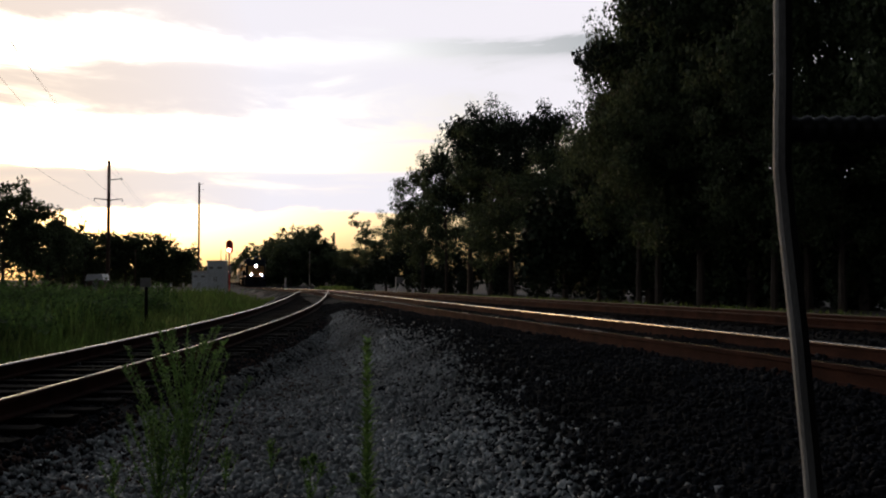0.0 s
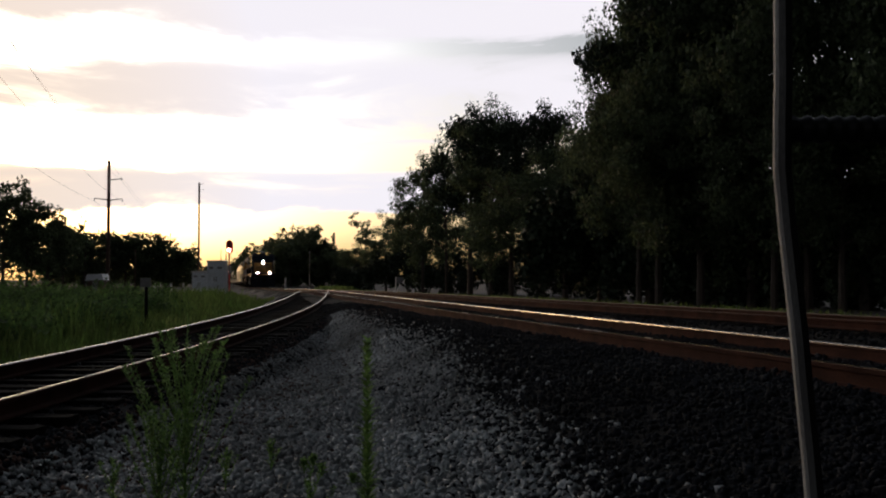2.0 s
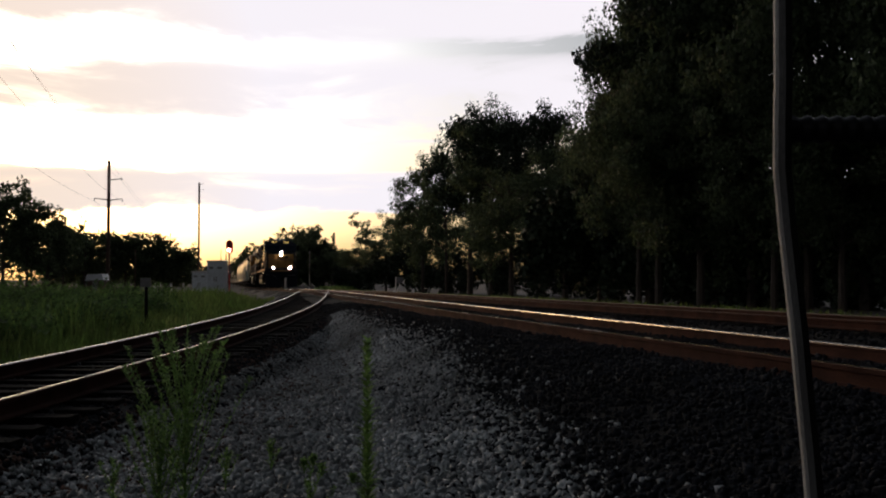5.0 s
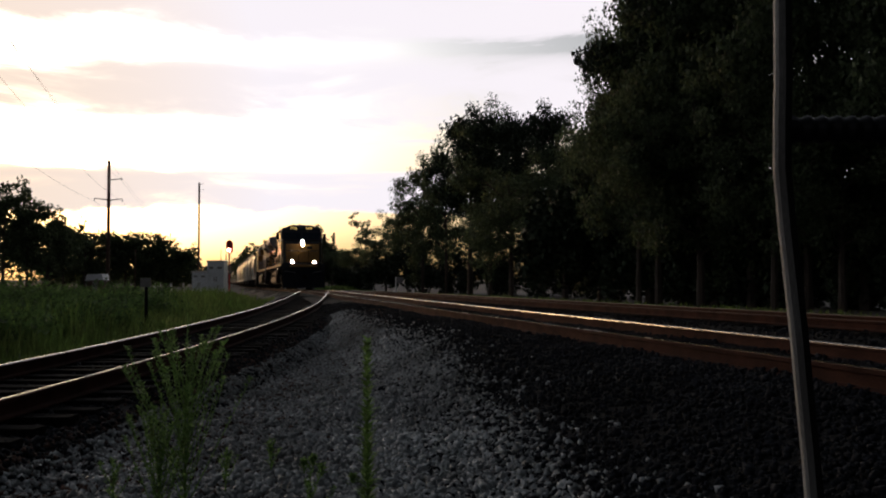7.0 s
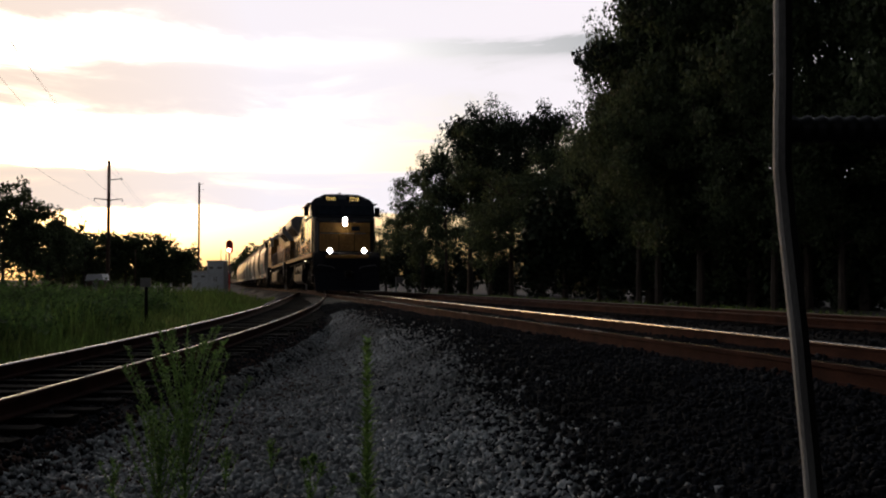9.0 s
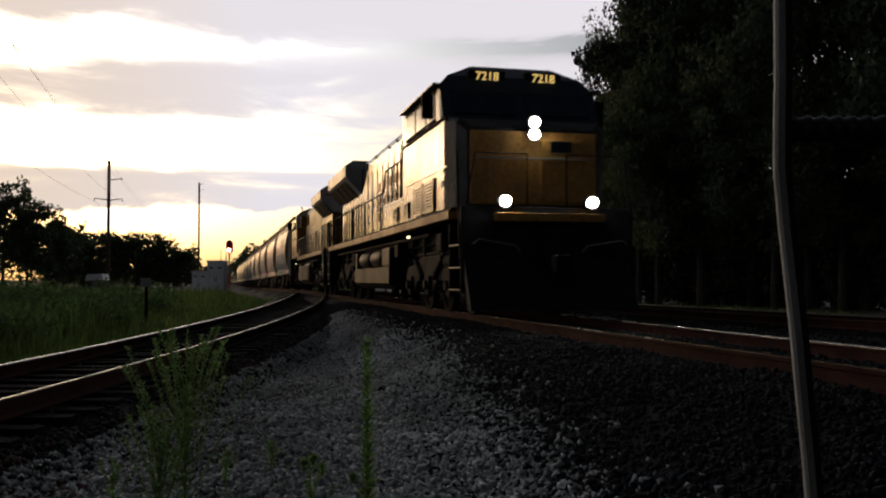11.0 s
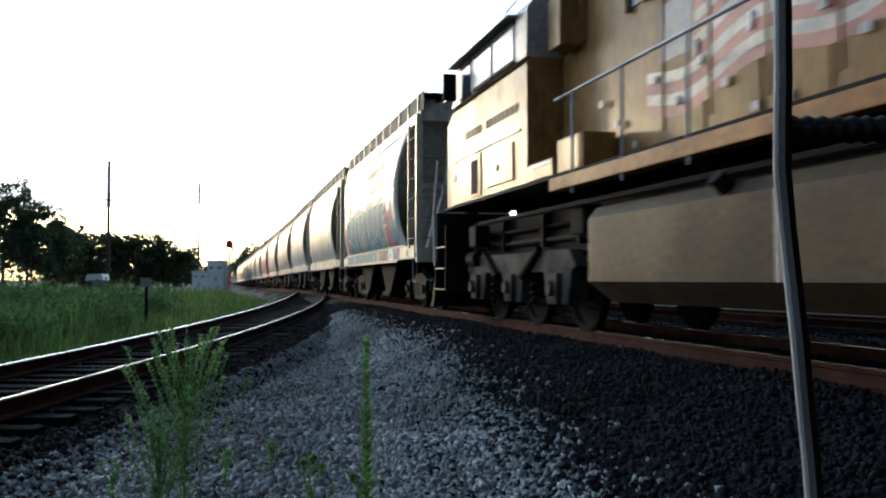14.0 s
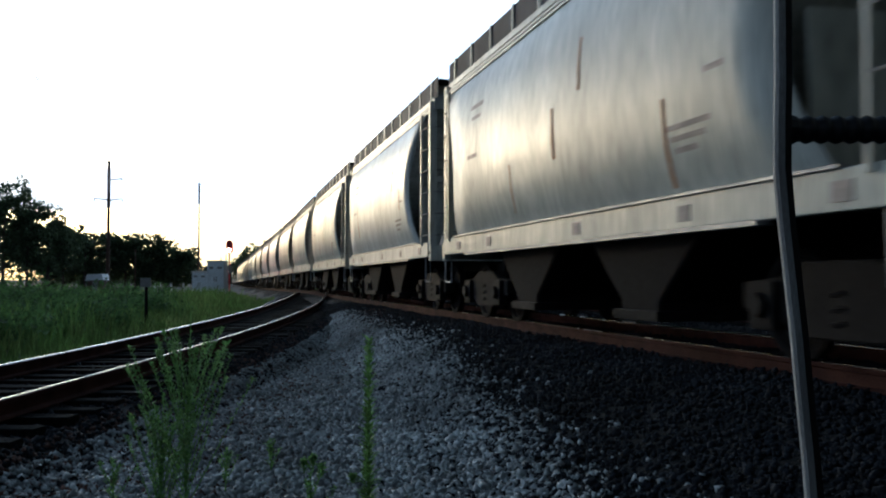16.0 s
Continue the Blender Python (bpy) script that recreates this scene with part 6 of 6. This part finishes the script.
def graffiti(body, side):
    rng = random.Random(77)
    # two rows of faded company lettering, as plain bars
    for row, (x0, n, z) in enumerate(((-0.1, 10, 3.2), (0.55, 7, 2.84))):
        for i in range(n):
            if row == 0 and i == 8:
                continue
            part("letter_bar", side_patch(B(), side, x0 + i * 0.36, x0 + i * 0.36 + 0.24, z, z + 0.25, 0.004, 0, 3), "letter", body)
    for x, z, w, h in ((-3.95, 2.85, 0.05, 0.3), (4.0, 2.72, 0.34, 0.22)):
        part("stencil_bar", side_patch(B(), side, x, x + w, z, z + h, 0.004, 0, 3), "spray_purple", body)
    flat = lambda v: (lambda x: v)
    # soft violet fringe above the painted band
    fringe = lambda x: 2.6 + 0.10 * math.sin(3.1 * x) + 0.06 * math.sin(7.3 * x + 1)
    part("spray_cloud", region(B(), side, -3.6, 2.6, flat(1.9), fringe, 0.003), "spray_haze", body, "violet-grey sprayed haze")
    # pointed burst in magenta with a violet rim
    burst = [(2.3, 1.8), (2.45, 2.3), (2.65, 2.15), (3.0, 2.62), (3.2, 2.2), (3.5, 2.25), (3.8, 2.55), (3.95, 2.05), (4.2, 1.7)]
    part("spray_burst", region(B(), side, 2.3, 4.2, flat(1.42), peaks(burst), 0.004, 49), "spray_purple", body, "violet rim of a sprayed burst")
    part("spray_burst", region(B(), side, 2.36, 4.05, flat(1.45), lambda x: peaks(burst)(x) - 0.13, 0.006, 43), "spray_magenta", body, "magenta sprayed burst")
    part("spray_burst", region(B(), side, -4.5, -4.05, flat(1.42), peaks([(-4.5, 2.0), (-4.4, 2.3), (-4.25, 2.1), (-4.12, 2.35), (-4.05, 1.8)]), 0.005, 14), "spray_magenta", body, "small magenta sprayed patch")
    # the band of tall blue and teal shapes: pale outline, dark ground, lighter strokes
    tops = [(-4.05, 2.2)]
    x = -4.05
    shapes = []
    while x < 2.3:
        w = rng.uniform(0.78, 1.0)
        h = 2.36 + rng.uniform(-0.06, 0.12)
        shapes.append((x, w, h))
        tops += [(x + 0.06, h), (x + w - 0.12, h + 0.05), (x + w - 0.03, h - 0.1)]
        x += w
    top = peaks(tops + [(x + 0.05, 1.9)])
    part("spray_outline", region(B(), side, -4.1, x + 0.08, flat(1.40), lambda v: top(v) + 0.065, 0.008, 90), "spray_white", body, "pale sprayed outline")
    part("spray_ground", region(B(), side, -4.04, x, flat(1.41), top, 0.010, 90), "spray_teal", body, "dark teal sprayed ground")
    for i, (x0, w, h) in enumerate(shapes):
        lean = rng.uniform(0.05, 0.22)
        strokes = [("spray_blue", [(x0 + 0.16 + lean, h - 0.1), (x0 + 0.18, 1.85), (x0 + 0.3, 1.45)], 0.17),
                   ("spray_dark", [(x0 + 0.36 + lean, h - 0.14), (x0 + 0.38, 1.9), (x0 + 0.5, 1.46)], 0.09),
                   ("spray_olive" if i == 3 else "spray_blue", [(x0 + 0.5 + lean * 0.6, h - 0.08), (x0 + 0.62, 1.95), (x0 + 0.66, 1.5)], 0.16)]
        if i % 2:
            strokes.append(("spray_white", [(x0 + 0.3, 1.46), (x0 + 0.42, 1.7), (x0 + 0.56, 1.48)], 0.05))
        strokes.append(("spray_white", [(x0 + w - 0.06 + lean * 0.3, h - 0.06), (x0 + w - 0.1, 1.85), (x0 + w + 0.06, 1.45)], 0.05))
        for mat, pts, wd in strokes:
            part("spray_stroke", ribbon(B(), side, pts, wd, 0.012 if mat != "spray_white" else 0.014), mat, body)
        if i % 3 == 0:
            part("spray_stroke", side_patch(B(), side, x0 + 0.34, x0 + 0.48, 1.72, 1.86, 0.016, 0.02, 3), "spray_white", body)
    for k in range(5):
        x0 = 3.5 + k * 0.22
        part("spray_stroke", ribbon(B(), side, [(x0, 2.05 - 0.03 * k), (x0 + 0.12, 1.8), (x0 - 0.05, 1.5)], 0.16, 0.010), ("spray_teal", "spray_blue")[k % 2], body)
    for z, lo, hi in ((2.12, 2.5, 3.1), (1.88, 2.5, 3.2)):
        part("spray_stroke", ribbon(B(), side, [(lo, z), (lo + 0.3, z + 0.03), (hi, z + 0.06)], 0.035, 0.016), "spray_white", body)
    part("spray_stroke", region(B(), side, 2.52, 3.08, flat(1.92), flat(2.11), 0.012, 6, 3), "spray_dark", body)
    # thin reddish scrawl
    for x0 in (-3.45, -3.0):
        part("scrawl", ribbon(B(), side, [(x0, 3.1), (x0 + 0.1, 2.5), (x0 + 0.2, 2.95), (x0 + 0.28, 2.5), (x0 + 0.45, 3.35)], 0.022, 0.006), "rust", body, "thin reddish sprayed scrawl")
    # the band runs on over the sill in slanted patches
    cols = ["spray_teal", "spray_blue", "spray_blue", "spray_teal", "spray_blue", "spray_teal", "spray_blue", "spray_teal", "spray_blue", "spray_olive", "spray_magenta", "spray_white", "spray_white", "spray_purple"]
    x = -4.9
    for i in range(26):
        w = rng.uniform(0.26, 0.48)
        k = rng.uniform(-0.1, 0.14)
        bm = prism(B(), [(x, 1.10), (x + w, 1.10), (x + w + k, 1.345), (x + k * 0.6, 1.345)], side * 1.4712, side * (1.4765 + 0.0006 * (i % 3)))
        part("sprayed_sill", bm, cols[(i * 14) // 26 if i % 3 else (i * 5) % 10], body)
        x += w * 0.93


FIRST, first_body = hopper("grey covered hopper wagon with teal graffiti on its lower side", "hopper")
WAGONS = [FIRST]
PLAIN_A, body_a = hopper("weathered grey covered hopper wagon with rounded sides", "hopper")
PLAIN_B, body_b = hopper("pale grey covered hopper wagon with rounded sides", "hopper_b")
PLAIN_C, body_c = hopper("dusty tan covered hopper wagon with rounded sides", "hopper_c")
graffiti(first_body, -1)
for bd, sd in ((body_a, 81), (body_b, 82), (body_c, 83)):
    marks(bd, -1, sd)
ORDER = "abaacbbcabcaabcbacbab"
used = {}
for ch in ORDER:
    src = {"a": PLAIN_A, "b": PLAIN_B, "c": PLAIN_C}[ch]
    WAGONS.append(src if ch not in used else copy_thing(src, Matrix()))
    used[ch] = True


# ---------------------------------------------------------------- what moves
def head(t):
    """How far along the main line the front of the train still is."""
    d = 12.158
    n = max(1, int(abs(t - 11.3) / 0.05))
    for i in range(n):
        u = 11.3 + (t - 11.3) * (i + 0.5) / n
        v = 13.78 - 2.45 * (1 - smooth(6.5, 10.6, u))
        d -= v * (t - 11.3) / n
    return d


def on_line(s0, s1, flip=False):
    """A vehicle whose bogies stand at two lengths along the line."""
    a, b = MAIN_BACK.at(s0), MAIN_BACK.at(s1)
    d = (b - a) if flip else (a - b)
    m = (a + b) / 2
    return pose(m.x, m.y, m.z, 0, -math.degrees(math.atan2(d.z, math.hypot(d.x, d.y))), math.degrees(math.atan2(d.y, d.x)))


def sway(thing_, rows):
    x, y, z = thing_.matrix_basis.translation
    walk(thing_, [(t, pose(x, y, z, b, a, 0)) for t, a, b in rows])


def motions():
    times = [i * 0.5 for i in range(33)]
    walk(LEAD, [(t, on_line(head(t) + 3.85, head(t) + 16.95)) for t in times])
    walk(TRAIL, [(t, on_line(head(t) + 26.55, head(t) + 39.65, True)) for t in times])
    for i, w in enumerate(WAGONS):
        c = 51.4 + 13.12 * i
        walk(w, [(t, on_line(head(t) + c - 4.55, head(t) + c + 4.55)) for t in times])
    sway(WEED_TALL, [(0, 0, 0), (11.5, 0, 0), (12.0, -0.3, 0), (12.5, 0, 0), (13.5, 0.1, 0), (14.1, -0.4, 0.2), (14.5, -0.6, 0), (14.8, -0.6, 0), (15.4, -0.9, 0.3), (16, 0.4, 0)])
    sway(WEED_BUSH, [(0, 0, 0), (11.5, 0, 0), (12.0, -0.6, 0), (12.5, 0.3, 0), (13.5, 0.2, 0), (14.1, -0.4, 0.2), (14.5, -1.0, 0.4), (14.8, -0.6, 0), (15.4, -1.1, 0.3), (16, 0.8, 0)])
    sway(WEED_SIDE, [(0, 0, 0), (11.5, 0, 0), (12.0, -0.6, 0), (12.5, 0.3, 0), (14.1, -0.4, 0.2), (14.5, -1.4, 0.4), (14.8, -1.8, 0), (15.4, -0.7, 0.3), (16, 0.8, 0)])
    sway(WEED_FRONT, [(0, 0, 0), (12, 0, 0), (14.1, -0.4, 0.2), (14.5, -0.7, 0.4), (15.4, 0.5, 0.3), (16, 0.2, 0)])


motions()
